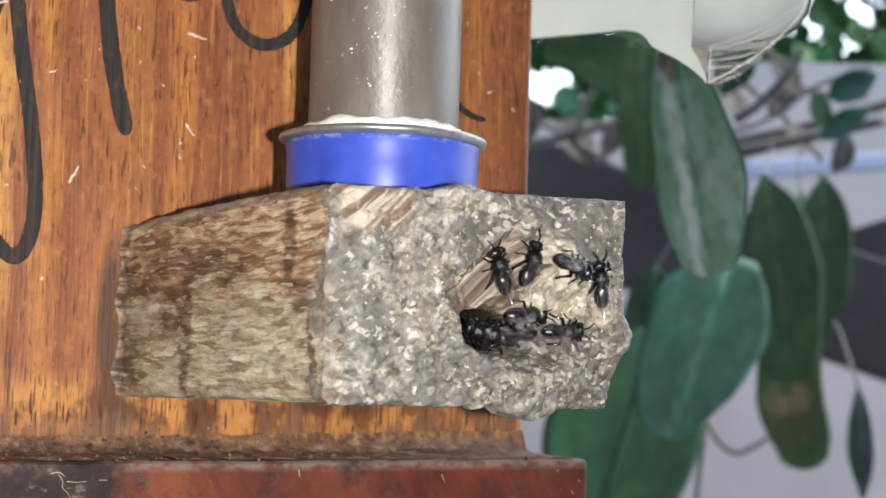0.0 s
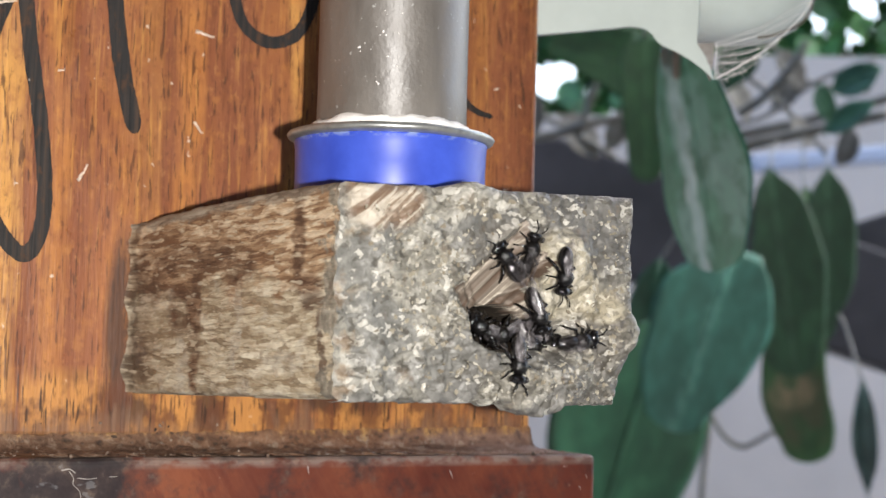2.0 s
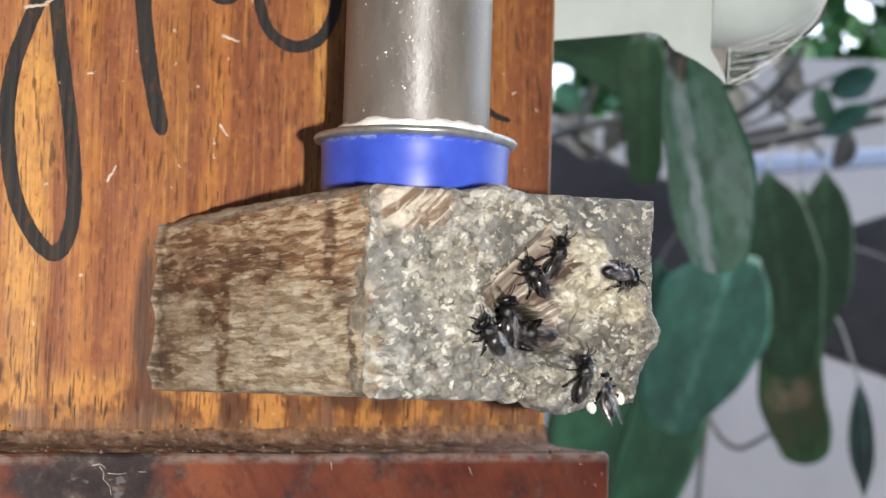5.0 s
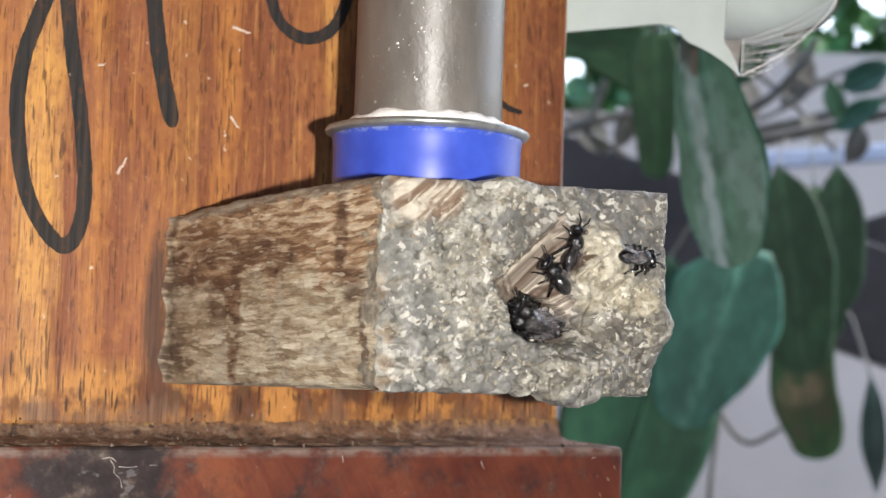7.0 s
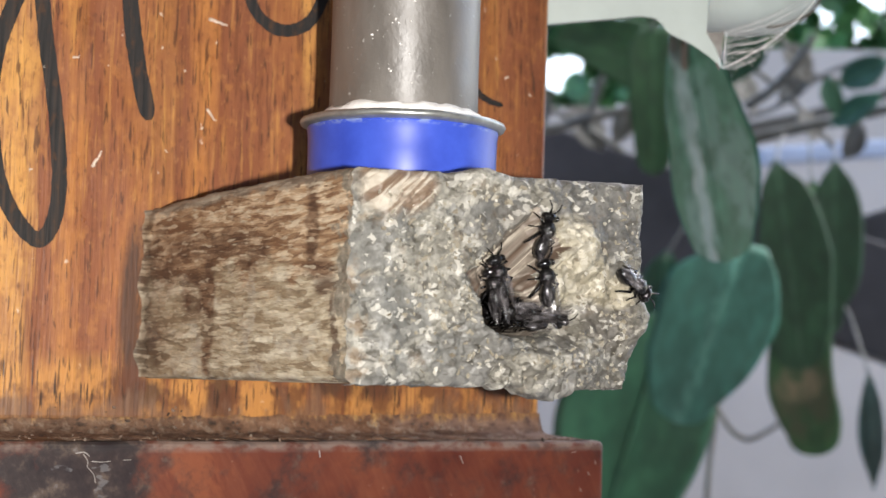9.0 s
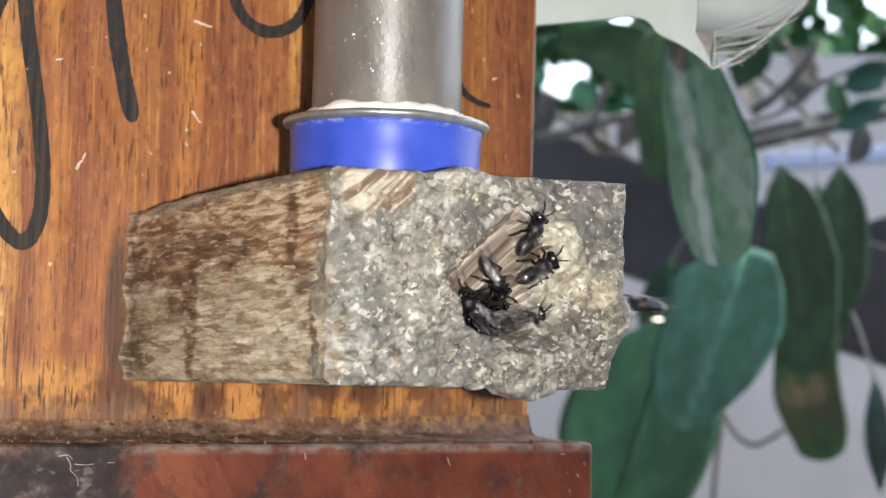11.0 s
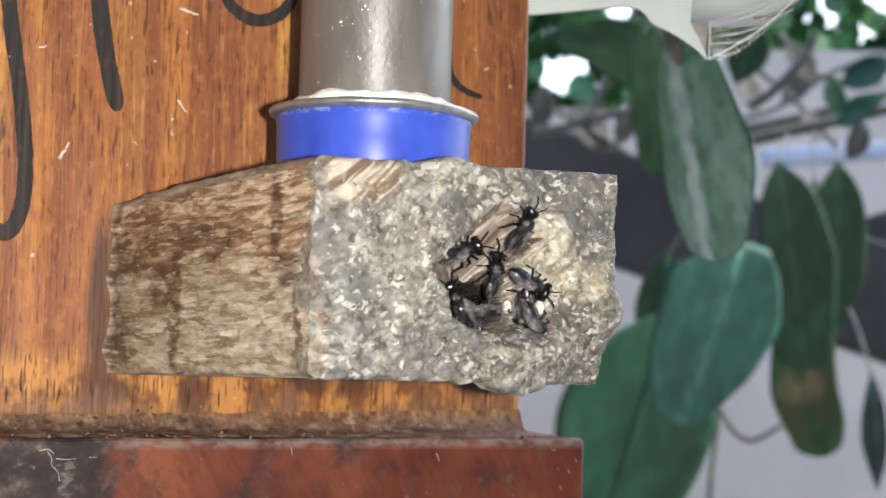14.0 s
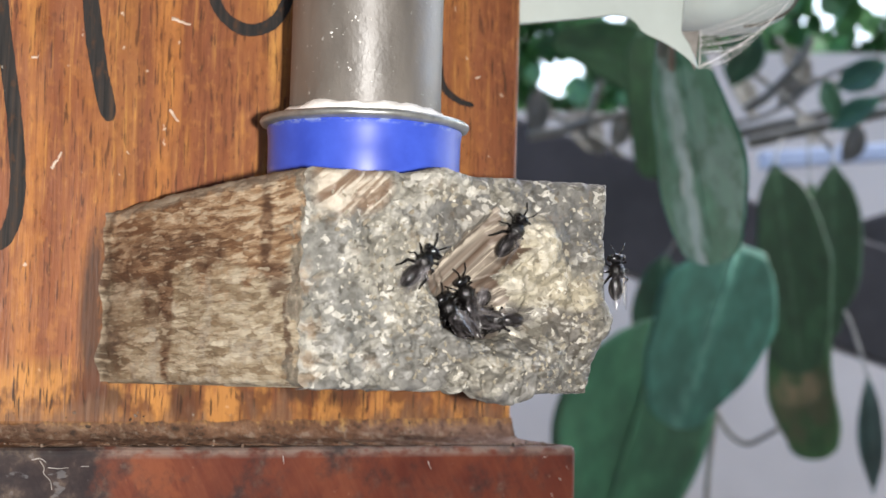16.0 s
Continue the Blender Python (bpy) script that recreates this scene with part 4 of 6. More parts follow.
STEMS = [
    (0.0030, [(0.8832, 0.9338, 1.5669), (0.9075, 0.9168, 1.5499), (0.9360, 0.8973, 1.5207), (0.9606, 0.8807, 1.4866)]),
    (0.0026, [(0.9268, 0.9173, 1.5874), (0.9530, 0.9018, 1.5531), (0.9956, 0.8626, 1.5427)]),
    (0.0034, [(0.7740, 1.0753, 1.5299), (0.8077, 1.0553, 1.5129), (0.8477, 1.0307, 1.4855)]),
    (0.0022, [(0.8747, 0.9149, 1.5042), (0.9019, 0.8884, 1.5162), (0.9294, 0.8563, 1.5443), (0.9595, 0.8225, 1.5600)]),
    (0.0052, [(0.7638, 1.0633, 1.4991), (0.7885, 1.0455, 1.5048), (0.8162, 1.0238, 1.5154), (0.8476, 0.9986, 1.5234)]),
]
STEMS += [
    (0.0042, [(0.8498, 0.8686, 1.5085), (0.8637, 0.8534, 1.5223), (0.8786, 0.8332, 1.5495), (0.8826, 0.8247, 1.5675)]),
    (0.0055, [(0.8414, 0.8549, 1.4790), (0.8642, 0.8330, 1.4864), (0.8894, 0.8077, 1.4940), (0.9224, 0.7722, 1.5048)]),
    (0.0036, [(0.8058, 1.0345, 1.4976), (0.8086, 1.0289, 1.5178), (0.8097, 1.0242, 1.5378)]),
    (0.0022, [(0.7146, 0.7397, 1.2638), (0.7220, 0.7326, 1.2482), (0.7308, 0.7245, 1.2418), (0.7397, 0.7169, 1.2470), (0.7471, 0.7105, 1.2533)]),
    (0.0026, [(0.7490, 0.7810, 1.3100), (0.7461, 0.7784, 1.2604), (0.7435, 0.7791, 1.2311), (0.7404, 0.7790, 1.1980), (0.7380, 0.7790, 1.1000)]),
]
STEMS += [
    (0.0060, [(0.9400, 1.0500, 1.5080), (0.9810, 1.0178, 1.5193), (1.0261, 0.9740, 1.5326), (1.0776, 0.9181, 1.5528), (1.2000, 0.8000, 1.6000)]),
]
STEMS += [(0.0030, [BACK @ Vector(p) for p in ((0.156, 1.299, 1.518), (0.163, 1.270, 1.545), (0.175, 1.180, 1.580), (0.187, 1.104, 1.610))])]
for r, pts in STEMS:
    tagged(part("vine", tube(smooth_line(pts), r, 8, 0.8), M_STEM, None, smooth=True), "thin grey-brown vine among the hanging leaves", "vine")


GAPS = [(0.243, 1.862, 0.030), (0.264, 1.868, 0.024), (0.222, 1.858, 0.022), (0.3650, 1.9965, 0.026), (0.3366, 1.9969, 0.018), (0.781, 2.042, 0.022), (0.887, 2.037, 0.028), (0.7960, 1.9890, 0.009)]


def far_foliage():
    """A dense mass of small leaves high behind the wall's top, with gaps to the sky."""
    rng = random.Random(11)
    bm = bmesh.new()
    gaps = GAPS
    for _ in range(8200):
        x, z, y = rng.uniform(-0.3, 1.6), rng.uniform(1.55, 2.75), rng.uniform(3.5, 3.9)
        size = rng.uniform(0.04, 0.08)
        k = (y + 0.183) / 3.383
        if any(math.hypot((x - 0.0323) - (gx - 0.0323) * k, (z - 1.2944) - (gz - 1.2944) * k) < gr + size * 0.35 for gx, gz, gr in gaps):
            continue
        m = pose(x, y, z, rng.uniform(40, 140), rng.uniform(-40, 40), rng.uniform(0, 360))
        shape = [(0, 0), (0.35, 0.3), (0.45, 0.6), (0.25, 0.9), (0, 1.1), (-0.25, 0.9), (-0.45, 0.6), (-0.35, 0.3)]
        bm.faces.new([bm.verts.new(m @ Vector((a * size, b * size, 0.2 * size * abs(a)))) for a, b in shape])
    ob = part("foliage", bm, M_SUNLIT, None)
    ob.matrix_world = BACK
    return tagged(ob, "dense dark green foliage with bright gaps of sky", "foliage", kind="stuff")


far_foliage()


# ---- the hive box ----
hive = thing("hive_box", "varnished orange-brown wooden hive box with marker writing", "hive box")
BW = 0.0533


def front_panel():
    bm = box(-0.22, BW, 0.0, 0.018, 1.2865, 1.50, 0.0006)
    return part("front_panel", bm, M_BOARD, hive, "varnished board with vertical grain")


front_panel()
part("side_panel", box(BW - 0.018, BW - 0.001, 0.0182, 0.20, 1.2865, 1.50), M_BOARD, hive)
part("side_panel", box(-0.219, -0.202, 0.0182, 0.20, 1.2865, 1.50), M_BOARD, hive)
part("back_panel", box(-0.2015, BW - 0.0185, 0.183, 0.20, 1.2865, 1.50), M_BOARD, hive)

part("top_panel", box(-0.2200, BW, 0.0, 0.20, 1.5005, 1.5120, 0.0006), M_BOARD, hive)
stand = thing("hive_stand", "plain dark wooden post under the hive box", "stand", at=(-0.09, 0.10, 0))
part("post", box(-0.06, 0.06, -0.05, 0.05, 0.0, 1.2300, 0.004), M_BEAM, stand)
part("shelf", box(-0.11, 0.10, -0.08, 0.09, 1.2305, 1.2548, 0.002), M_BEAM, stand)


def base_board():
    bm = box(-0.24, 0.0550, -0.0118, 0.215, 1.2550, 1.2850, 0.0007)
    bmesh.ops.subdivide_edges(bm, edges=[e for e in bm.edges if e.calc_length() > 0.1], cuts=60, use_grid_fill=True)
    for v in bm.verts:
        if v.co.y < 0.0 and v.co.z > 1.284:
            v.co.z += 0.00018 * fbm(v.co.x * 400, 3, 1)
            v.co.y += 0.00015 * fbm(v.co.x * 500, 9, 4)
    return part("base_board", bm, M_LEDGE, hive, "worn red-brown base board")


base_board()


def moulding():
    """A dusty cove between panel and base board."""
    prof = [(-0.0001, 1.2878), (-0.00025, 1.2871), (-0.0005, 1.2864), (-0.0009, 1.2858), (-0.0016, 1.2854), (-0.0028, 1.2852), (-0.0060, 1.28508), (-0.0112, 1.28503), (-0.0004, 1.2850)]
    bm = bmesh.new()
    n = 420
    rows = []
    for i in range(n + 1):
        x = -0.2195 + (BW + 0.2195 - 0.0001) * i / n
        rows.append([bm.verts.new((x, y + (0.00042 * fbm(x * 620, k * 0.9, 2) if 0 < k < 7 else 0), z + (0.00042 * fbm(x * 560, k * 0.9, 7) if k < 7 else 0) + max(0, 1 - k / 4) * 0.000016 * (x * 1000 - 52))) for k, (y, z) in enumerate(prof)])
    for a, b in zip(rows, rows[1:]):
        for k in range(len(prof) - 1):
            bm.faces.new((a[k], b[k], b[k + 1], a[k + 1]))
    bm.faces.new(rows[0])
    bm.faces.new(rows[-1][::-1])
    return part("moulding", bm, M_DUST, hive, "dust-covered cove moulding", True)


moulding()


def grit():
    """Crumbs of dirt and resin on the moulding and along the base board's edge."""
    rng = random.Random(8)
    bm = bmesh.new()
    for _ in range(330):
        x = rng.uniform(-0.03, 0.0535)
        y = -0.0116 * rng.random() ** 1.1
        z = 1.28508 + 0.0030 * max(0.0, 1 + y / 0.0036) ** 2.2
        r = rng.uniform(0.00004, 0.00012) + 0.00014 * rng.random() ** 4
        m = Matrix.Translation((x, y, z)) @ pose(0, 0, 0, rng.uniform(0, 360), rng.uniform(0, 360), 0) @ Matrix.Diagonal((r * rng.uniform(0.8, 1.8), r, r * 0.8, 1))
        bmesh.ops.create_icosphere(bm, subdivisions=1, radius=1.0, matrix=m)
    return tagged(part("grit", bm, M_GRIT, hive, "grey and pale crumbs of dirt"), kind="stuff")


def grit_skin():
    m = Mat("dirt_crumbs")
    info = m.n.new("ShaderNodeNewGeometry").outputs["Random Per Island"]
    base = m.ramp(info, [(0.0, (0.03, 0.02, 0.015)), (0.4, (0.12, 0.075, 0.05)), (0.75, (0.16, 0.11, 0.08)), (1.0, (0.30, 0.24, 0.19))])
    return m.done(base, 0.7, m.noise(m.scaled(4000, 4000, 4000), 1.0, 2), 0.3, 0.0001)


M_GRIT = grit_skin()
grit()


def ink(points, width, wedge=0.0):
    """A marker stroke on the panel: points of x, z in millimetres over 1.3 m."""
    line = smooth_line([(x / 1000, 0, 1.3 + z / 1000) for x, z in points], 14)
    bm = bmesh.new()
    pairs = []
    for i, p in enumerate(line):
        d = (line[min(i + 1, len(line) - 1)] - line[max(i - 1, 0)]).normalized()
        s = Vector((-d.z, 0, d.x))
        end = min(1.0, math.sqrt(min(i, len(line) - 1 - i) / 3.0 + 0.12))
        w = 0.88 * width / 2000 * (1 + 0.10 * noise.noise((i * 0.35, width, 0)) + 0.06 * noise.noise((i * 1.3, width, 4)) + wedge * (i / len(line) - 0.5)) * end
        pairs.append([bm.verts.new(p + k * w * s + Vector((0, -0.00004, 0))) for k in (-1, -0.6, 0.6, 1)])
    for a, b in zip(pairs, pairs[1:]):
        for k in range(3):
            bm.faces.new((a[k], a[k + 1], b[k + 1], b[k]))
    bmesh.ops.recalc_face_normals(bm, faces=bm.faces[:])
    return part("marker_stroke", bm, M_INK, hive, "black marker stroke")


ink([(-13.6, 38.0), (-14.9, 34.2), (-16.5, 29.7), (-17.7, 25.5), (-18.1, 20.0), (-17.1, 12.7), (-14.9, 8.0), (-12.3, 5.8), (-10.7, 8.0), (-10.3, 12.7), (-11.1, 20.1), (-12.5, 28.0), (-13.5, 36.0), (-13.8, 44.0)], 1.95)
ink([(-4.6, 46.0), (-3.8, 38.8), (-2.9, 31.2), (-2.0, 26.1), (-0.4, 19.9)], 2.25, 0.1)
ink([(10.2, 42.0), (10.6, 38.3), (11.7, 34.4), (13.7, 32.5), (16.3, 32.1), (19.1, 33.6), (20.8, 37.0), (21.3, 40.5)], 1.65)
ink([(41.4, 46.0), (41.2, 41.4), (41.1, 33.0), (41.9, 28.6), (44.1, 26.9), (46.5, 26.4)], 1.2, -0.8)
ink([(3.0, 38.5), (4.6, 36.9), (6.3, 36.3), (8.1, 37.2), (9.5, 40.0)], 1.3)


def flecks():
    rng = random.Random(5)
    for x, z, length, a in ((7.4, 31.9, 2.3, -8), (7.0, 21.2, 1.6, -50), (-6.2, 15.0, 2.2, 62), (-9, 26, 0.8, 20), (25.5, 18, 0.8, 10), (2, 9, 1.2, 70), (47, 30, 0.7, 15), (-15.6, 32.5, 2.6, 14), (-14.3, 33.1, 1.6, 35)):
        n = 7
        pts = [Vector((x / 1000 + length / 1000 * (i / n - 0.5) * math.cos(radians(a)) + rng.uniform(-8e-5, 8e-5), -0.00012, 1.3 + z / 1000 + length / 1000 * (i / n - 0.5) * math.sin(radians(a)) + rng.uniform(-1e-4, 1e-4))) for i in range(n + 1)]
        part("splinter", tube(pts, 0.00011 + 0.00005 * length, 5, 0.5), M_SPLINTER, hive)


def ledge_marks():
    """Pale scratches and threads on the front of the base board; x, z in millimetres over 1.28 m."""
    rng = random.Random(14)
    marks = [((-10.2, 3.7), (-9.9, 3.0), (-9.9, 2.4), (-9.3, 1.7), (-8.9, 0.8)), ((-11.2, 3.8), (-10.3, 3.9), (-9.6, 3.5)), ((-9.4, 3.0), (-8.4, 2.9), (-7.3, 3.0)), ((-6.2, 3.1), (-5.2, 3.1)), ((-10.4, -1.4), (-9.8, -1.0), (-9.1, -1.3)), ((52.4, 1.2), (52.8, 0.9)), ((50.2, 3.6), (50.7, 3.7)), ((34.4, 3.3), (34.6, 2.4)), ((16.1, 4.0), (16.4, 3.2)), ((53.3, 2.6), (53.6, 2.2)), ((51.3, -0.6), (51.5, -1.1))]
    for line in marks:
        pts = [Vector((x / 1000 + rng.uniform(-1, 1) * 1.5e-4, -0.01183, 1.28 + z / 1000)) for x, z in line]
        part("scratch", tube(smooth_line(pts, 4), rng.uniform(0.00004, 0.00009), 5, 0.6), M_SCRATCH, hive, "pale scratch")


M_SCRATCH = plain("pale_scratch", (0.36, 0.33, 0.31), 0.7, 1500, 0.4)
ledge_marks()
M_SPLINTER = plain("bare_splinter", (0.68, 0.55, 0.44), 0.6, 900, 0.2)
flecks()


# ---- the entrance block ----
def crumb_skin():
    m = Mat("resin_crumbs")
    info = m.n.new("ShaderNodeNewGeometry").outputs["Random Per Island"]
    base = m.ramp(info, [(0.0, (0.15, 0.125, 0.09)), (0.3, (0.25, 0.225, 0.17)), (0.7, (0.33, 0.305, 0.245)), (1.0, (0.52, 0.50, 0.44))])
    grit = m.noise(m.scaled(3000, 3000, 3000), 1.0, 3)
    return m.done(m.mix(m.ramp(grit, [(0.4, 0.5), (0.6, 0.0)]), base, (0.22, 0.19, 0.14)), 0.4, grit, 0.4, 0.0001)


M_CRUMB = crumb_skin()
block = thing("entrance_block", "weathered wooden lath block with grey resin round the nest mouth", "wooden block")
BX, BY, BZ, BH = 0.0306, -0.0483, 1.2922, 0.0186


def block_body():
    bm = bmesh.new()
    nu, nv = 190, 78

    def side(u, v):
        y = BY * (1 - u) + 0.0007 * fbm(v * 9, 1, 2, 3) * max(0.0, 1 - u * 20)
        bottom = BZ - 0.0009 * u
        top = BZ + BH - 0.0009 * u ** 3
        z = bottom + (top - bottom) * v
        streak = fbm(y * 120, z * 1500, 3.0, 3) + 0.6 * fbm(y * 420, z * 2600, 8.0, 2)
        edge = min(v, 1 - v) * BH
        x = 0.00022 * streak - 0.00005  + 0.0005 * max(0.0, 1 - edge / 0.0006) ** 2
        return (x, y, z + 0.0002 * fbm(y * 260, 5, v * 3, 3) * (1 if v in (0, 1) else 0.4))

    g = [[bm.verts.new(side(i / nu, j / nv)) for i in range(nu + 1)] for j in range(nv + 1)]
    for j in range(nv):
        for i in range(nu):
            bm.faces.new((g[j][i], g[j + 1][i], g[j + 1][i + 1], g[j][i + 1]))
    far = [[bm.verts.new((BX - 0.0030, g[j][i].co.y, g[j][i].co.z)) for i in range(nu + 1)] for j in (0, nv)]
    for i in range(nu):
        bm.faces.new((g[0][i], g[0][i + 1], far[0][i + 1], far[0][i]))
        bm.faces.new((g[nv][i], far[1][i], far[1][i + 1], g[nv][i + 1]))
        bm.faces.new((far[0][i], far[0][i + 1], far[1][i + 1], far[1][i]))
    edge = [[bm.verts.new(g[j][0].co) for j in range(nv + 1)]]
    for x, y in ((0.0010, BY + 0.00005), (0.0040, BY + 0.0003)):
        edge.append([bm.verts.new((x, y - 0.0001 * fbm(j * 0.3, x * 900, 4, 2), g[j][0].co.z)) for j in range(nv + 1)])
    for a, b in zip(edge, edge[1:]):
        for j in range(nv):
            bm.faces.new((a[j], b[j], b[j + 1], a[j + 1]))
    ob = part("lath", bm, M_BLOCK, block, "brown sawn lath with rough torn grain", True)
    ob.data.materials.append(M_RESIN)
    for p in ob.data.polygons[-2 * nv:]:
        p.material_index = 1
    return ob


def root_fillet():
    """Ragged fibres and dirt where the lath meets the board."""
    def place(u, v):
        z = BZ - 0.0008 + (BH - 0.0002) * v
        spread = 0.0009 + 0.0007 * fbm(z * 260, 2, 6, 3)
        x = 0.0003 - max(0.0002, spread) * (1 - u) ** 1.6 - 0.0001 * u
        y = -0.00005 - 0.0030 * (1 + 0.6 * fbm(z * 500, 8, 1, 3)) * u ** 1.6
        return (x + 0.0001 * fbm(z * 1800, u * 4, 3, 2), y, z)
    bm = sheet(8, 90, place)
    bmesh.ops.recalc_face_normals(bm, faces=bm.faces[:])
    return part("dirty_fillet", bm, M_BLOCK, block, "dirty torn fibres at the board", True)


block_body()
root_fillet()


def sawn_field(x, z):
    """Above 0 where bare sawn wood shows round the mouth."""
    a, b = (x - 16.6) * 0.766 + (z - 11.3) * 0.643, -(x - 16.6) * 0.643 + (z - 11.3) * 0.766
    strip = 1 - max(abs(a) / 5.6, abs(b) / 2.6)
    bowl = 1 - math.hypot((x - 17.2) / 4.4, (z - 7.4) / 3.4)
    return max(strip, bowl) + 0.10 * fbm(x * 0.9, z * 0.9, 9, 3)


def lump_edge(x, z):
    """How far inside the cream plate beside the mouth, in millimetres; below 0 outside."""
    corners = ((19.9, 10.6), (20.9, 8.0), (25.0, 7.4), (29.0, 7.8), (28.4, 9.4), (25.0, 13.9), (24.3, 15.7), (20.8, 14.8))
    inside = 99.0
    for (ax, az), (bx, bz) in zip(corners, corners[1:] + corners[:1]):
        dx, dz = bx - ax, bz - az
        inside = min(inside, (dx * (z - az) - dz * (x - ax)) / math.hypot(dx, dz))
    return inside + 0.5 * fbm(x * 0.8, z * 0.8, 3, 3)


def crust_depth(x, z):
    """How far the resin stands out of the lath's end, in millimetres, at x, z in millimetres from its lower corner."""
    rough = clamp(0.35 + 1.6 * fbm(x * 0.16, z * 0.16, 2.2, 2), 0.12, 0.9)
    rough = max(rough, 0.9 * bump_at(x, z, 20, 1, 7, 3))
    h = 1.0 + 0.40 * fbm(x * 0.35, z * 0.35, 1.5, 3) + rough * (0.36 * fbm(x * 0.9 + z * 0.5, z * 1.4 - x * 0.7, 4.0, 4) + 0.22 * abs(fbm(x * 1.9, z * 2.4, 7.0, 3)))
    h += 1.6 * bump_at(x, z, 20.5, 2.0, 5.2, 1.9) + 1.0 * bump_at(x, z, 29.5, 6.5, 2.0, 2.5) + 0.9 * bump_at(x, z, 12.7, 18.6, 2.4, 1.6)
    h += 0.7 * bump_at(x, z, 24.2, 12.3, 2.0, 3.0) + 0.5 * bump_at(x, z, 10.5, 7.0, 2.0, 4.0)
    h -= 1.3 * bump_at(x, z, 22.5, 7.2, 4.2, 3.2)
    # the sawn hollow that leads down to the mouth
    hollow = clamp(2.2 * sawn_field(x, z))
    b = -(x - 16.6) * 0.643 + (z - 11.3) * 0.766
    h = h * (1 - hollow) + hollow * (-0.9 + 0.13 * b + 0.10 * math.sin(b * 7.0))
    lip = sawn_field(x, z)
    h += 0.75 * math.exp(-(((lip + 0.07) / 0.10) ** 2)) * clamp((x - 16.5) / 2.5) * clamp(0.6 + fbm(x * 0.5, z * 0.5, 5, 2))
    # the raised rim below the mouth and the bowl beside it
    rr = math.hypot((x - 18.6) / 6.3, (z - 7.4) / 5.0) + 0.08 * fbm(x * 0.5, z * 0.5, 8, 2)
    low = clamp((8.5 - z) / 3.0)
    swell = 7.2 - math.hypot(x - 20.0, z - 6.5) + 0.9 * fbm(x * 0.7, z * 0.7, 12, 3)
    h += (1.0 + 0.7 * fbm(x * 0.8, z * 1.0, 21, 3)) * clamp(swell * 2.2) * clamp((6.0 - z) / 2.0)
    plate = clamp(lump_edge(x, z) * 1.6) * (1 - hollow)
    h += plate * (0.65 + 0.25 * fbm(x * 1.3, z * 1.3, 15, 3))
    h += 0.7 * math.exp(-(((rr - 1.0) / 0.15) ** 2)) * low - 0.9 * clamp((0.92 - rr) * 3) * low * (1 - hollow)
    # the mouth
    r = math.hypot((x - 16.6) / 4.1, (z - 6.5) / 2.2) + 0.12 * fbm(x * 0.8, z * 0.8, 6, 2)
    h -= 24.0 * clamp((1.0 - r) * 2.4) ** 1.1
    return h


def crust():
    bm = bmesh.new()
    nu, nv = 230, 150
    w, t = BX * 1000, BH * 1000

    def place(u, v):
        x, z = -0.1 + (w + 0.5) * u, -0.25 + (t + 0.45) * v
        h = crust_depth(x, z)
        edge = min(x - 0.1 + 0.8 * fbm(z * 1.1, 2, 2, 4), w + 0.5 - x, z + 0.4, t + 0.35 - z)
        h -= 0.75 * clamp(1 - edge / 1.0) ** 2
        thin = clamp(x / (2.4 + 1.5 * fbm(z * 0.5, 4, 4, 3)))
        thin = thin * thin * (3 - 2 * thin)
        h = h * thin - 0.40 * (1 - thin)
        rim = clamp(1 - min(u, 1 - u, v, 1 - v) * 9)
        x += rim * (0.14 * fbm(z * 0.9, x * 0.2, 3, 3) if u > 0.5 else 0.75 + 0.9 * fbm(z * 0.9, 1.3, 3, 4)) + (0.9 * bump_at(x, z, w, 6.2, 0.8, 1.3) if u > 0.9 else 0)
        z += rim * (0.12 if v > 0.5 else 0.30) * fbm(x * 0.9, z * 0.2, 8, 3) - (1.25 * bump_at(x, z, 19.8, 0, 2.4, 0.8) if v < 0.14 else 0) + (0.55 * bump_at(x, z, 12.6, t, 1.6, 0.8) if v > 0.9 else 0)
        x -= 1.9 * clamp((5.2 - z) / 5.2) * clamp((x - 21.0) / 9.0)
        z += v * (0.9 * x / w - 0.25)
        if min(1 - u, v, 1 - v) <= 0:
            h -= 1.3
        return (x / 1000, BY - h / 1000, BZ + z / 1000)

    g = [[bm.verts.new(place(i / nu, j / nv)) for i in range(nu + 1)] for j in range(nv + 1)]
    for j in range(nv):
        for i in range(nu):
            bm.faces.new((g[j][i], g[j][i + 1], g[j + 1][i + 1], g[j + 1][i]))
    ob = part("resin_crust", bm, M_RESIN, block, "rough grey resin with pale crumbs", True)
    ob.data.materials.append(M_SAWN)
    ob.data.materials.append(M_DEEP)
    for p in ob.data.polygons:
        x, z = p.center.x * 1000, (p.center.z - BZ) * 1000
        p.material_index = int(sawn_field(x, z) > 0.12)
        # faces deep in the mouth take the colour that paints its shade
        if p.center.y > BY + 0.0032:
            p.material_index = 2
    return ob


crust()


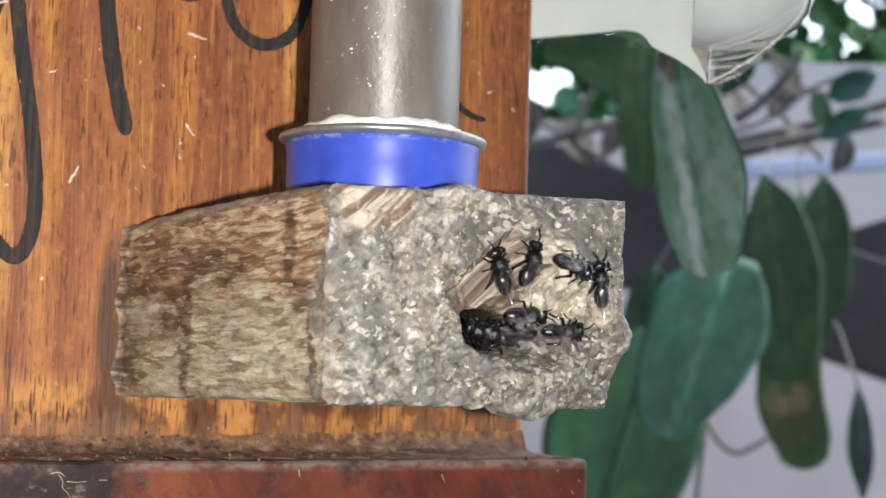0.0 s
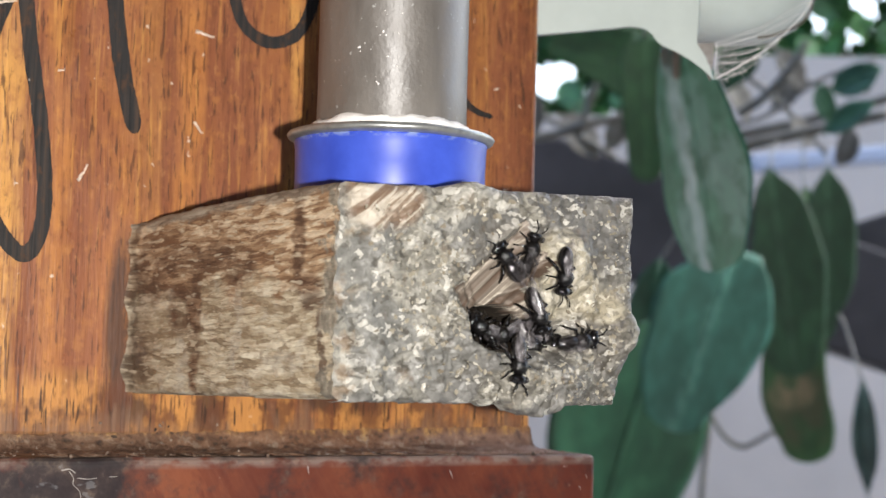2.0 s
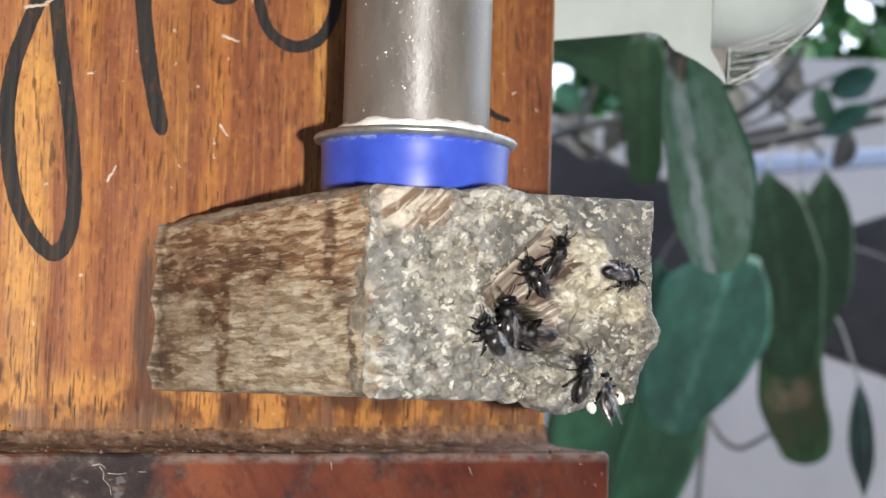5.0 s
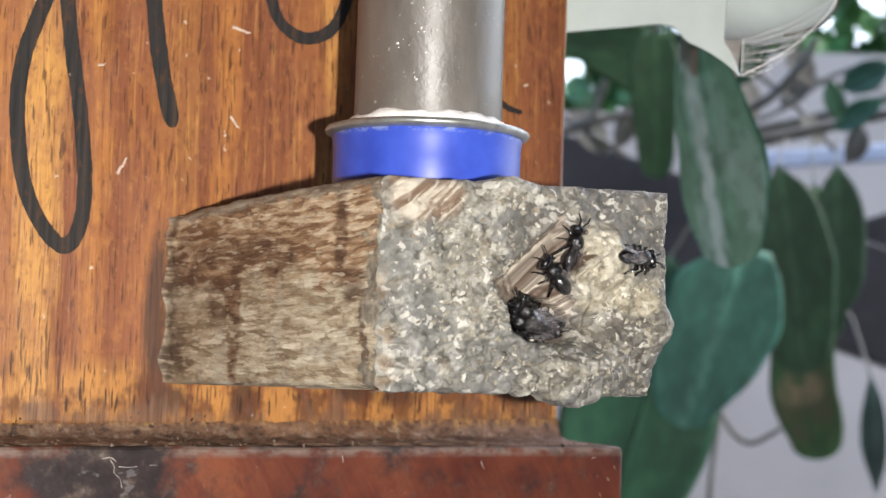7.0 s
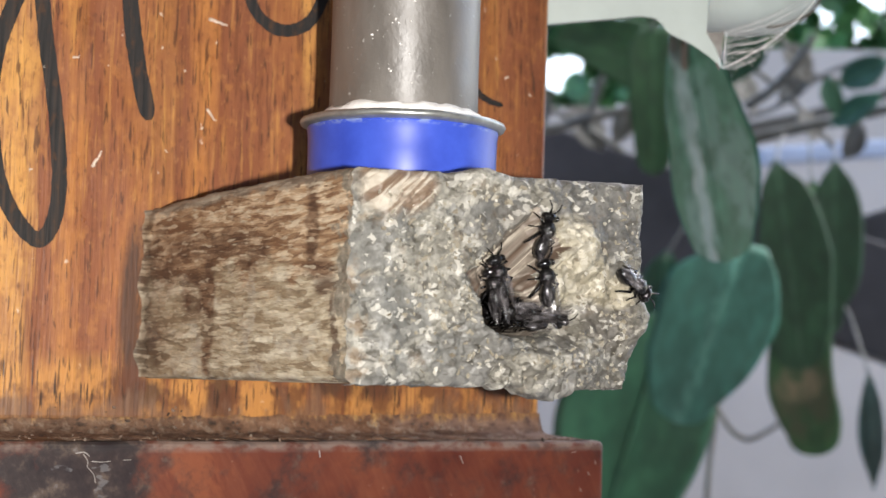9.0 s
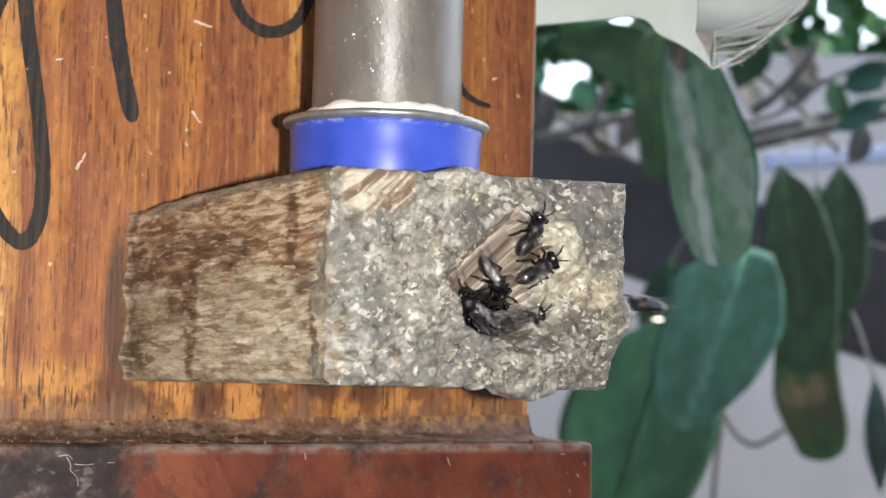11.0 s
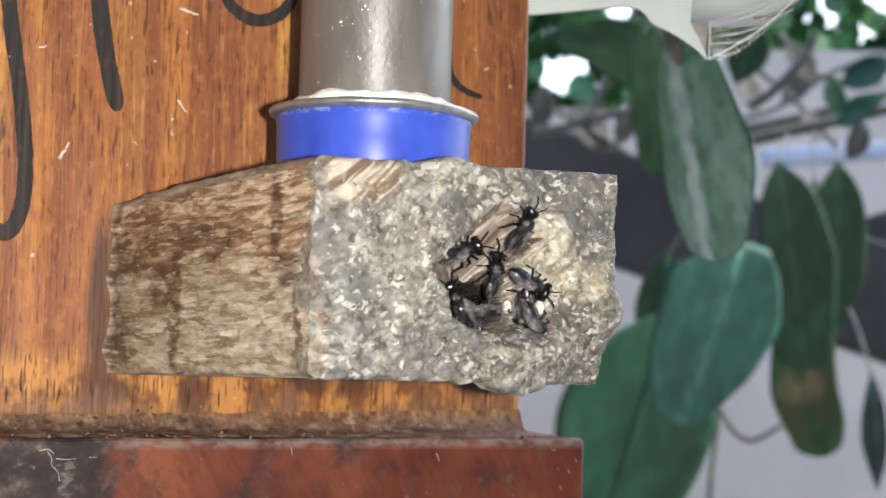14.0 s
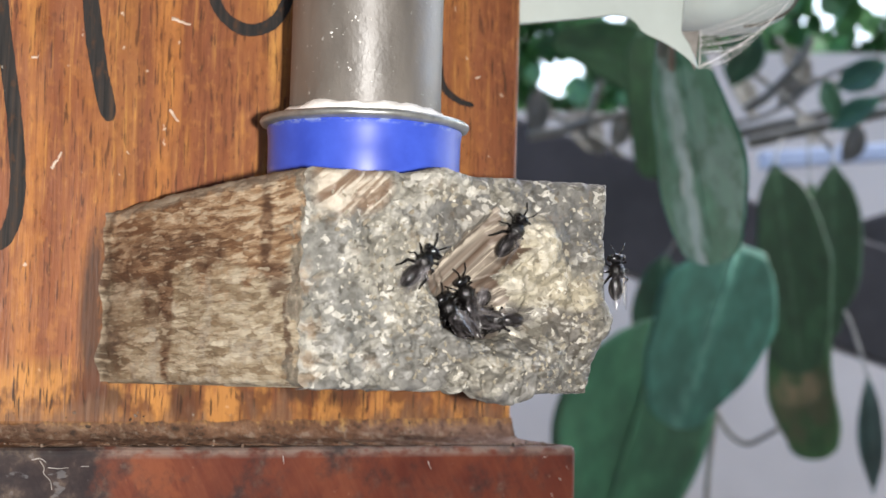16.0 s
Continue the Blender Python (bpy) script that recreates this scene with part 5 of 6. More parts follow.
def crumbs():
    """Angular chips of resin stuck on the crust."""
    rng = random.Random(21)
    bm = bmesh.new()
    made = 0
    while made < 260:
        x, z = rng.uniform(2.6, 30.3), rng.uniform(0.4, 18.2)
        if rng.random() > 0.25 + 0.9 * max(bump_at(x, z, 20, 1.5, 7, 2.5), bump_at(x, z, 9, 9, 5, 7), bump_at(x, z, 12, 18, 4, 2), bump_at(x, z, 29, 12, 2.5, 6)):
            continue
        h = crust_depth(x, z)
        if h < 0.2:
            continue
        made += 1
        r = rng.uniform(0.00008, 0.00022) * (0.7 + 0.6 * rng.random())
        x -= 2.3 * clamp((5.2 - z) / 5.2) * clamp((x - 21.0) / 9.0)
        m = Matrix.Translation((x / 1000, BY - h / 1000, BZ + z / 1000)) @ pose(0, 0, 0, rng.uniform(0, 360), rng.uniform(0, 360), rng.uniform(0, 360)) @ Matrix.Diagonal((r * rng.uniform(0.9, 2.2), r, r * rng.uniform(0.35, 0.6), 1))
        made_verts = bmesh.ops.create_icosphere(bm, subdivisions=1, radius=1.0, matrix=m)["verts"]
        for v in made_verts:
            v.co += Vector((rng.uniform(-1, 1), rng.uniform(-1, 1), rng.uniform(-1, 1))) * r * 0.25
    return tagged(part("crumb", bm, M_CRUMB, block, "pale angular crumbs of resin"), kind="stuff")


def flakes():
    """Thin angular plates of pale resin, lying on the crust."""
    rng = random.Random(33)
    bm = bmesh.new()
    made = 0
    while made < 300:
        x, z = rng.uniform(2.0, 29.8), rng.uniform(0.3, 18.0)
        if rng.random() > 0.12 + 0.9 * max(bump_at(x, z, 20, 2.0, 8, 2.2), bump_at(x, z, 27.5, 8, 2.5, 7), bump_at(x, z, 10, 10, 4, 6), bump_at(x, z, 12.5, 17.5, 3, 1.5)):
            continue
        h = crust_depth(x, z)
        if h < 0.3:
            continue
        made += 1
        x -= 2.3 * clamp((5.2 - z) / 5.2) * clamp((x - 21.0) / 9.0)
        r = rng.uniform(0.00012, 0.00040)
        m = Matrix.Translation((x / 1000, BY - h / 1000 - 0.00002, BZ + z / 1000)) @ pose(0, 0, 0, 90 + rng.uniform(-28, 28), rng.uniform(-28, 28), 0) @ pose(0, 0, 0, 0, 0, rng.uniform(0, 360))
        n = rng.randint(4, 6)
        ring = [(r * rng.uniform(0.55, 1.2) * math.cos(2 * math.pi * k / n), 0.6 * r * rng.uniform(0.55, 1.2) * math.sin(2 * math.pi * k / n)) for k in range(n)]
        top = [bm.verts.new(m @ Vector((a, b, 0.00005))) for a, b in ring]
        low = [bm.verts.new(m @ Vector((1.15 * a, 1.15 * b, -0.00010))) for a, b in ring]
        bm.faces.new(top)
        for k in range(n):
            bm.faces.new((top[k - 1], low[k - 1], low[k], top[k]))
    bmesh.ops.recalc_face_normals(bm, faces=bm.faces[:])
    return tagged(part("flake", bm, M_CRUMB, block, "thin pale flakes of resin"), kind="stuff")


crumbs()
flakes()


# ---- the glass tube and its collar ----
vial = thing("glass_tube", "hazy grey glass tube with a blue crimped metal collar", "glass tube")
TX, TY, TZ = 0.0171, -0.0266, 1.3106
part("blue_band", lathe([(0.0086, TZ), (0.0096, TZ + 0.0001), (0.00970, TZ + 0.0004), (0.00970, TZ + 0.0042), (0.00974, TZ + 0.0060), (0.00985, TZ + 0.0068), (0.0098, TZ + 0.0072), (0.0086, TZ + 0.0072), (0.0086, TZ)], 96, (TX, TY)), M_BLUE, vial, "glossy blue lacquered band", True)
part("metal_rim", lathe([(0.0088, TZ + 0.0070), (0.0099, TZ + 0.0070), (0.01045, TZ + 0.00725), (0.01060, TZ + 0.00755), (0.01040, TZ + 0.00785), (0.0096, TZ + 0.0080), (0.0080, TZ + 0.0080), (0.0080, TZ + 0.0071), (0.0088, TZ + 0.0070)], 96, (TX, TY), lambda a, i: 0.00002 * math.sin(11 * a + 2)), M_METAL, vial, "dull crimped metal rim", True)
part("sealant", lathe([(0.0074, TZ + 0.0079), (0.0083, TZ + 0.0080), (0.00835, TZ + 0.0082), (0.00810, TZ + 0.0085), (0.0079, TZ + 0.0087), (0.0074, TZ + 0.0088)], 120, (TX, TY), lambda a, i: (0.00045 * noise.noise((3.3 * math.cos(a), 3.3 * math.sin(a), i * 0.3)) + 0.00022 * noise.noise((15 * math.cos(a), 15 * math.sin(a), i))) + 0.0003 * max(0.0, math.cos(a + radians(130))) if i > 1 else 0), M_PASTE, vial, "ragged white ring of sealant", True)
part("glass", lathe([(0.0066, TZ + 0.0075), (0.0077, TZ + 0.0075), (0.00765, TZ + 0.012), (0.00765, TZ + 0.060), (0.0066, TZ + 0.060), (0.0066, TZ + 0.0075)], 96, (TX, TY)), M_GLASS, vial, "hazy clear glass wall", True)
part("lining", lathe([(0.0001, TZ + 0.0078), (0.0062, TZ + 0.0078), (0.0062, TZ + 0.059), (0.0001, TZ + 0.059)], 48, (TX, TY)), plain("resin_inside", (0.16, 0.14, 0.12), 0.7, 300, 0.3), vial, "grey-brown deposit inside", True)


def glass_specks():
    """Tiny blisters and grains on the face of the glass."""
    rng = random.Random(17)
    bm = bmesh.new()
    for _ in range(46):
        a, z = radians(rng.gauss(-128, 16)), TZ + rng.uniform(0.0105, 0.030)
        r = rng.uniform(0.00005, 0.00013)
        m = Matrix.Translation((TX + 0.00768 * math.cos(a), TY + 0.00768 * math.sin(a), z)) @ pose(0, 0, 0, rng.uniform(0, 180), rng.uniform(0, 180)) @ Matrix.Diagonal((r, r * rng.uniform(0.6, 2.0), r, 1))
        bmesh.ops.create_icosphere(bm, subdivisions=1, radius=1.0, matrix=m)
    return tagged(part("blister", bm, M_PASTE, vial, "tiny pale blisters on the glass"), kind="stuff")


glass_specks()


# ---- white plastic drip tray ----
tray = thing("feeder_tray", "white plastic tray with a curved rim and web", "tray")


def back_point(px, z, d):
    return BACK @ Vector((px, d, z))


def tray_parts():
    bm = bmesh.new()
    outline = smooth_line([(0.0449, 0, 1.3388), (0.0545, 0, 1.3399), (0.0578, 0, 1.3403), (0.0603, 0, 1.3398), (0.0616, 0, 1.3382), (0.0645, 0, 1.3368), (0.0670, 0, 1.3352), (0.0688, 0, 1.3336)], 5)
    outline += [Vector((0.0683, 0, 1.3352)), Vector((0.0676, 0, 1.3368)), Vector((0.0665, 0, 1.3384)), Vector((0.0668, 0, 1.3415)), Vector((0.0673, 0, 1.3640)), Vector((0.0446, 0, 1.3640))]
    front = [bm.verts.new(BACK @ Vector((p.x, 0.0335, p.z))) for p in outline]
    back = [bm.verts.new(BACK @ Vector((p.x + 0.0004, 0.0352, p.z + 0.0002))) for p in outline]
    n = len(outline)
    rim = [bm.edges.get((front[i], front[(i + 1) % n])) or bm.edges.new((front[i], front[(i + 1) % n])) for i in range(n)]
    bm.faces.new(front)
    bm.faces.new(back[::-1])
    for i in range(n):
        bm.faces.new((front[(i + 1) % n], front[i], back[i], back[(i + 1) % n]))
    bmesh.ops.bevel(bm, geom=rim, offset=0.0005, segments=2, affect="EDGES", clamp_overlap=True)
    bmesh.ops.recalc_face_normals(bm, faces=bm.faces[:])
    part("arm", bm, M_WHITE, tray, "flared white plastic arm")
    prof = [(0.0001, 1.3410), (0.0030, 1.3411), (0.0060, 1.3417), (0.0086, 1.3432), (0.0101, 1.3453), (0.0109, 1.3482), (0.0114, 1.3560), (0.0116, 1.3640)]
    # thin grey-brown triangle between the arm and the web
    shape = [(0.0664, 1.3387), (0.0688, 1.3338), (0.0693, 1.3389)]
    bm = bmesh.new()
    near, far = ([bm.verts.new(BACK @ Vector((x, y, z))) for x, z in shape] for y in (0.0354, 0.0362))
    bm.faces.new(near)
    bm.faces.new(far[::-1])
    for k in range(3):
        bm.faces.new((near[k], near[k - 1], far[k - 1], far[k]))
    part("grey_triangle", bm, M_TRIANGLE, tray, "grey-brown triangular plate under the arm")
    c = back_point(0.0738, 0, 0.0462)
    part("bowl", lathe(prof, 72, (c.x, c.y)), M_WHITE, tray, "rounded white plastic bowl", True)
    arc = [(c.x + (r + 0.0001) * math.cos(t), c.y + (r + 0.0001) * math.sin(t), z) for (r, z), t in zip([(0.0040, 1.3412), (0.0060, 1.3416), (0.0086, 1.3431), (0.0101, 1.3452), (0.0109, 1.3482)], [radians(a) for a in (-82, -66, -52, -43, -36)])]
    part("seam", tube(smooth_line(arc), 0.00020, 6), M_RIM, tray, "grimy dark seam", True)


tray_parts()


def web():
    ob = thing("spider_web", "small pale web strung under the tray", "spider web")
    rng = random.Random(4)

    def knot(s, reach):
        return back_point(0.0690 + 0.0122 * reach, 1.3337 + 0.0050 * s + 0.0058 * reach * reach * (0.5 + 0.5 * s), 0.0333 + 0.001 * reach)

    for i in range(19):
        s = i / 18
        start, end = knot(s * 0.93, 0.0), knot(s, 0.15 + 0.85 * s ** 0.8)
        part("strand", tube([start, start.lerp(end, 0.5) - Vector((0, 0, 0.0001 + 0.0006 * rng.random())), end], 0.00002 + 0.00003 * rng.random(), 4), M_WEB, ob)
    for i in range(14):
        s, reach = rng.random(), 0.08 + 0.6 * rng.random()
        if reach < 0.15 + 0.8 * s:
            part("strand", tube([knot(s, reach), knot(s - 0.16, reach + rng.uniform(-0.05, 0.08))], 0.00003, 4), M_WEB, ob)
    edge = [back_point(0.0690, 1.3336, 0.0333), back_point(0.0722, 1.3354, 0.0335), back_point(0.0765, 1.3384, 0.0338), back_point(0.0805, 1.3425, 0.0342), back_point(0.0825, 1.3460, 0.0344)]
    part("strand", tube(smooth_line(edge), 0.00009, 5), M_WEB, ob)
    part("strand", tube([back_point(0.0690, 1.3336, 0.0333), back_point(0.0692, 1.3386, 0.0333)], 0.00006, 5), M_WEB, ob)
    return ob


web()


# ---- bees ----
def ball(m, n=14, k=9):
    bm = bmesh.new()
    bmesh.ops.create_uvsphere(bm, u_segments=n, v_segments=k, radius=1.0, matrix=m)
    return bm


def egg(cx, cy, cz, rx, ry, rz, tilt=0.0):
    return Matrix.Translation((cx, cy, cz)) @ pose(0, 0, 0, tilt) @ Matrix.Diagonal((rx, ry, rz, 1))


K = 0.00097


def make_bee():
    """Head along +y, feet at z = 0; about 5 mm long."""
    bee = thing("bee", "small glossy black stingless bee with clear wings", "bee", "bees at the nest mouth")
    k = K
    head = part("head", ball(egg(0, 1.75 * k, 1.0 * k, 0.84 * k, 0.50 * k, 0.68 * k, -15)), M_BEE, bee, smooth=True)
    for s in (-1, 1):
        part("eye", ball(egg(0.72 * s * k, 1.80 * k, 1.1 * k, 0.24 * k, 0.34 * k, 0.50 * k), 10, 7), M_BEE, head, smooth=True)
    part("thorax", ball(egg(0, 0.55 * k, 1.15 * k, 0.84 * k, 0.88 * k, 0.80 * k)), M_FUR, bee, "black fuzzy thorax", True)
    bm = ball(egg(0, -1.20 * k, 1.0 * k, 0.80 * k, 1.24 * k, 0.70 * k, 6), 16, 14)
    for v in bm.verts:
        y = (v.co.y / k + 1.25) / 1.3
        groove = 1 - 0.05 * (0.5 + 0.5 * math.cos(y * 15)) ** 4
        v.co.x *= groove * (1 - 0.18 * max(0, -y))
        v.co.z = 1.0 * k + (v.co.z - 1.0 * k) * groove
    part("abdomen", bm, M_BEE, bee, "glossy banded abdomen", True)
    for s in (-1, 1):
        def wing(u, v, s=s):
            w = math.sin(math.pi * min(1.0, 0.06 + 0.94 * v) ** 0.8) ** 0.6
            return (s * (0.24 + 0.26 * v + (u - 0.42) * 1.05 * w) * k, (0.35 - 3.6 * v) * k, (1.90 - 0.10 * v + 0.06 * math.sin(6 * u + 2 * v) + 0.05 * s + 0.16 - 0.50 * u * w) * k)
        part("wing", sheet(5, 9, wing), M_WING, bee, "clear grey wing", True)
        for n, (y0, reach, y1) in enumerate(((1.0, 1.20, 1.8), (0.55, 1.42, 0.45), (0.1, 1.45, -1.25))):
            part("leg", tube([(s * 0.45 * k, y0 * k, 0.75 * k), (s * (0.45 + 0.55 * reach) * k, (y0 + 0.35 * (y1 - y0)) * k, 1.15 * k), (s * reach * 0.92 * k, (y0 + 0.75 * (y1 - y0)) * k, 0.45 * k), (s * reach * 1.05 * k, y1 * k, 0.05 * k)], (0.17 if n == 2 else 0.125) * k, 6, 0.5), M_BEE, bee, smooth=True)
        part("antenna", tube([(s * 0.22 * k, 2.15 * k, 1.2 * k), (s * 0.50 * k, 2.65 * k, 1.55 * k), (s * 0.85 * k, 3.25 * k, 1.35 * k)], 0.075 * k, 6, 0.8), M_BEE, head, smooth=True)
    return bee


def on_face(x, z, angle, lift=0.3, tip=0.0, roll=0.0):
    """A bee on the block's end. x, z: millimetres from the lower corner; angle: of its head, anticlockwise from +x; lift: its feet over the lath's end in millimetres."""
    a = radians(angle)
    head, back = Vector((math.cos(a), 0, math.sin(a))), Vector((0, -1, 0))
    m = Matrix((head.cross(back), head, back)).transposed().to_4x4()
    return Matrix.Translation((x / 1000, BY - lift / 1000, BZ + z / 1000)) @ m @ pose(0, 0, 0, tip, roll, 0)


first_bee = make_bee()
BEES = {}
PATHS = {}
# rows of seconds, x and z on the block's end and the heading, lift: see on_face()
PATHS["watcher"] = [
    (0, 20.1, 12.9, 73, -0.1), (0.5, 19.9, 12.7, 84, -0.4), (1, 19.2, 13.5, 84, -0.3), (1.5, 19.3, 13.4, 84, -0.3), (2, 19.2, 13.4, 73, -0.4), (2.5, 19.5, 13.3, 61, -0.3), (3, 19.5, 13.1, 67, -0.3), (3.5, 19.3, 13.2, 61, -0.4), (4, 19.5, 13.5, 61, -0.1), (4.5, 19.4, 13.3, 67, -0.3), (5, 19.4, 13.3, 67, -0.3), (7.5, 19.7, 13.5, 78, 0.0), (8, 19.5, 13.5, 78, -0.1), (8.5, 19.3, 14.0, 81, -0.0), (9, 19.4, 13.9, 78, 0.0), (11.5, 19.8, 14.0, 61, 0.4), (12, 19.8, 14.2, 61, 0.4), (12.5, 19.7, 13.8, 61, 0.3), (13, 19.7, 14.1, 56, 0.3), (13.5, 19.8, 13.9, 58, 0.3), (14, 19.9, 13.7, 56, 0.4), (14.5, 19.9, 13.9, 61, 0.5), (15, 19.9, 14.1, 61, 0.6), (15.5, 20.0, 14.0, 61, 0.6), (16, 19.9, 14.0, 58, 0.5),
]
PATHS["b"] = [
    (0, 17.2, 12.0, 113, -0.6), (0.5, 17.1, 11.8, 124, -0.6), (1, 17.0, 11.8, 119, -0.6), (1.5, 17.0, 12.4, 124, -0.5), (2, 17.0, 12.5, 134, -0.5), (2.5, 17.0, 12.6, 113, -0.5), (3, 17.2, 12.9, 113, -0.5), (3.5, 17.2, 12.4, 96, -0.5), (4, 17.3, 12.1, 129, -0.6), (4.5, 17.3, 11.2, 134, -0.6), (5, 17.4, 11.1, 134, -0.6), (7.5, 18.1, 10.2, 142, -0.3), (8, 17.9, 9.6, 152, -0.3), (8.5, 18.8, 9.3, 134, -0.5), (9, 19.6, 9.5, 102, 0.3), (10.2, 19.0, 10.4, 56, 0.5), (11.5, 20.6, 10.7, 26, 1.7), (12, 20.2, 10.6, 26, 1.7), (12.5, 21.6, 9.7, 4, 1.4), (13, 22.2, 9.2, 0, 1.2), (13.5, 22.3, 9.1, 0, 1.2), (14, 20.9, 8.8, -26, 0.7), (14.5, 20.4, 9.0, -46, 0.5), (15, 20.0, 9.2, -46, 0.2), (15.5, 19.3, 9.2, -90, -0.3), (16, 18.7, 7.4, -119, -2.5),
]
PATHS["c"] = [
    (0, 23.0, 12.5, -13, 2.4), (0.5, 21.2, 12.0, -31, 1.5), (1, 21.5, 13.2, -56, 1.4), (1.5, 21.5, 13.1, -88, 1.2), (2, 21.4, 11.9, -88, 2.0), (2.5, 20.2, 11.2, -124, 1.3), (3, 20.2, 9.2, -115, 0.6), (3.5, 19.6, 9.4, -129, 0.1), (3.75, 20.4, 9.5, -61, 1.2), (4, 22.0, 9.7, -9, 1.4), (4.5, 23.9, 11.6, 9, 2.5), (5, 25.0, 11.6, -4, 2.4), (7.5, 25.8, 12.6, 0, 1.7), (8, 26.2, 12.2, -9, 1.5), (8.5, 27.9, 10.6, -36, 1.3), (9, 28.7, 9.6, -28, 1.4), (9.2, 27.5, 10.4, -22, 1.2), (9.7, 43.5, 14.7, -9, -3.0), (10.2, 64.5, 22.1, 0, 18.5), (16, 71.5, 22.4, 0, 21.9),
]
PATHS["d"] = [
    (0, 27.2, 11.4, 102, 1.3), (0.5, 25.1, 11.3, 113, 2.4), (0.75, 23.7, 10.3, 167, 1.9), (1, 22.2, 9.9, 216, 1.5), (1.5, 20.3, 6.9, 247, -0.6), (2, 16.4, 3.6, 264, 2.6), (2.5, 15.7, 2.4, 291, 3.3), (3, 15.4, 2.5, 282, 3.2), (3.5, 14.9, 1.4, 231, 1.8), (3.75, 14.2, 2.2, 189, 1.7), (4, 13.5, 3.5, 144, 1.8), (4.5, 12.1, 5.4, 102, 2.0), (5, 11.2, 5.7, 134, 1.8), (6.2, 14.8, 7.1, 144, -0.6), (7.5, 16.3, 7.4, 154, -1.5), (8, 16.3, 6.8, 154, -1.5), (8.5, 16.5, 7.1, 144, -1.5), (9, 15.1, 9.8, 111, -0.6), (10.2, 15.3, 7.8, 134, -1.5), (11.5, 15.5, 6.2, 154, -1.5), (12.5, 15.6, 6.2, 154, -1.5), (14, 14.7, 6.5, 154, -1.5), (16, 15.8, 6.5, 154, -1.5),
]
PATHS["t"] = [
    (0, 23.8, 7.0, 2, 0.2), (0.5, 25.2, 6.7, 4, 0.8), (1, 22.9, 4.4, -56, 2.1), (1.5, 22.6, 6.0, -61, -0.3), (2, 24.0, 5.8, 9, 0.9), (2.5, 26.6, 6.3, 26, 1.0), (3, 25.7, 6.7, 51, 0.8), (3.5, 25.0, 6.5, 56, 0.9), (4, 23.3, 5.2, 124, 1.0), (4.5, 23.0, 5.8, 149, 0.0), (5, 19.4, 2.1, 78, 4.3), (5.2, 19.9, 3.7, 102, 2.2), (6, 19.0, 5.7, 154, -0.6), (6.8, 16.7, 6.7, 176, -1.5), (7.5, 17.3, 5.7, 180, -2.0), (8, 17.9, 5.6, 184, -2.0), (9, 18.5, 6.3, 189, -2.0), (11.5, 19.2, 5.8, 189, -2.0), (12.5, 17.8, 5.6, 189, -2.0), (13, 17.9, 6.0, 241, -2.0), (13.5, 19.2, 5.4, 302, -0.5), (14, 22.1, 5.3, 304, 0.2), (14.2, 29.7, 1.6, 304, -4.4), (14.45, 37.9, -13.6, 304, 1.9), (15, 61.7, -15.4, 304, 24.3), (16, 59.4, -14.2, 304, 25.6),
]
PATHS["u"] = [
    (0, 20.2, 8.1, 4, -0.6), (0.5, 19.4, 6.2, -9, -1.0), (1, 17.8, 7.6, 9, -1.0), (1.5, 21.5, 7.7, -56, -0.2), (2, 20.9, 6.2, -26, -0.6), (2.25, 19.9, 4.3, 46, 1.3), (2.5, 18.2, 2.6, 113, 4.0), (3, 18.9, 3.0, 104, 3.4), (3.5, 17.2, 2.9, 154, 3.6), (4, 18.1, 2.1, 184, 4.1), (4.5, 16.2, 2.1, 154, 3.4), (5, 17.8, 6.0, 178, -0.6), (6.2, 17.6, 6.1, 184, -1.0), (7.5, 18.4, 6.3, 189, -1.5), (8, 19.4, 6.8, 189, -1.5), (8.5, 19.2, 7.0, 184, -1.5), (9, 20.4, 6.3, 184, -1.5), (11.5, 17.3, 5.5, 176, -2.0), (13, 17.0, 5.9, 176, -2.0), (16, 19.2, 5.7, 176, -2.0),
]
PATHS["r"] = [
    (0, 15.8, 6.6, 163, -1.2), (0.5, 16.2, 6.7, 163, -1.2), (1, 15.3, 6.9, 154, -1.2), (1.5, 15.2, 6.7, 154, -1.2), (2, 15.2, 6.7, 154, -1.2), (2.5, 13.6, 9.6, 113, -0.5), (3, 14.0, 9.4, 107, -0.5), (3.5, 13.9, 9.3, 102, -0.5), (4, 14.0, 8.6, 113, -0.5), (4.5, 13.5, 8.5, 102, -0.5), (5, 14.7, 7.5, 99, -0.5), (5.2, 14.9, 8.2, 99, -0.5), (7.5, 15.8, 7.2, 154, -1.0), (8, 15.2, 7.9, 134, -1.0), (8.5, 14.8, 8.1, 124, -1.0), (9, 15.1, 8.8, 107, -1.0), (11.5, 14.5, 6.8, 144, -1.0), (12, 15.1, 6.6, 144, -1.0), (12.5, 15.0, 6.7, 134, -1.0), (13, 16.5, 8.0, 102, -0.8), (13.5, 16.2, 7.1, 144, -1.0), (14, 14.5, 7.0, 124, -1.0), (14.5, 15.0, 7.1, 134, -1.0), (15, 15.3, 7.0, 144, -1.0), (15.5, 15.4, 7.0, 124, -1.0), (16, 14.9, 7.0, 134, -1.0),
]
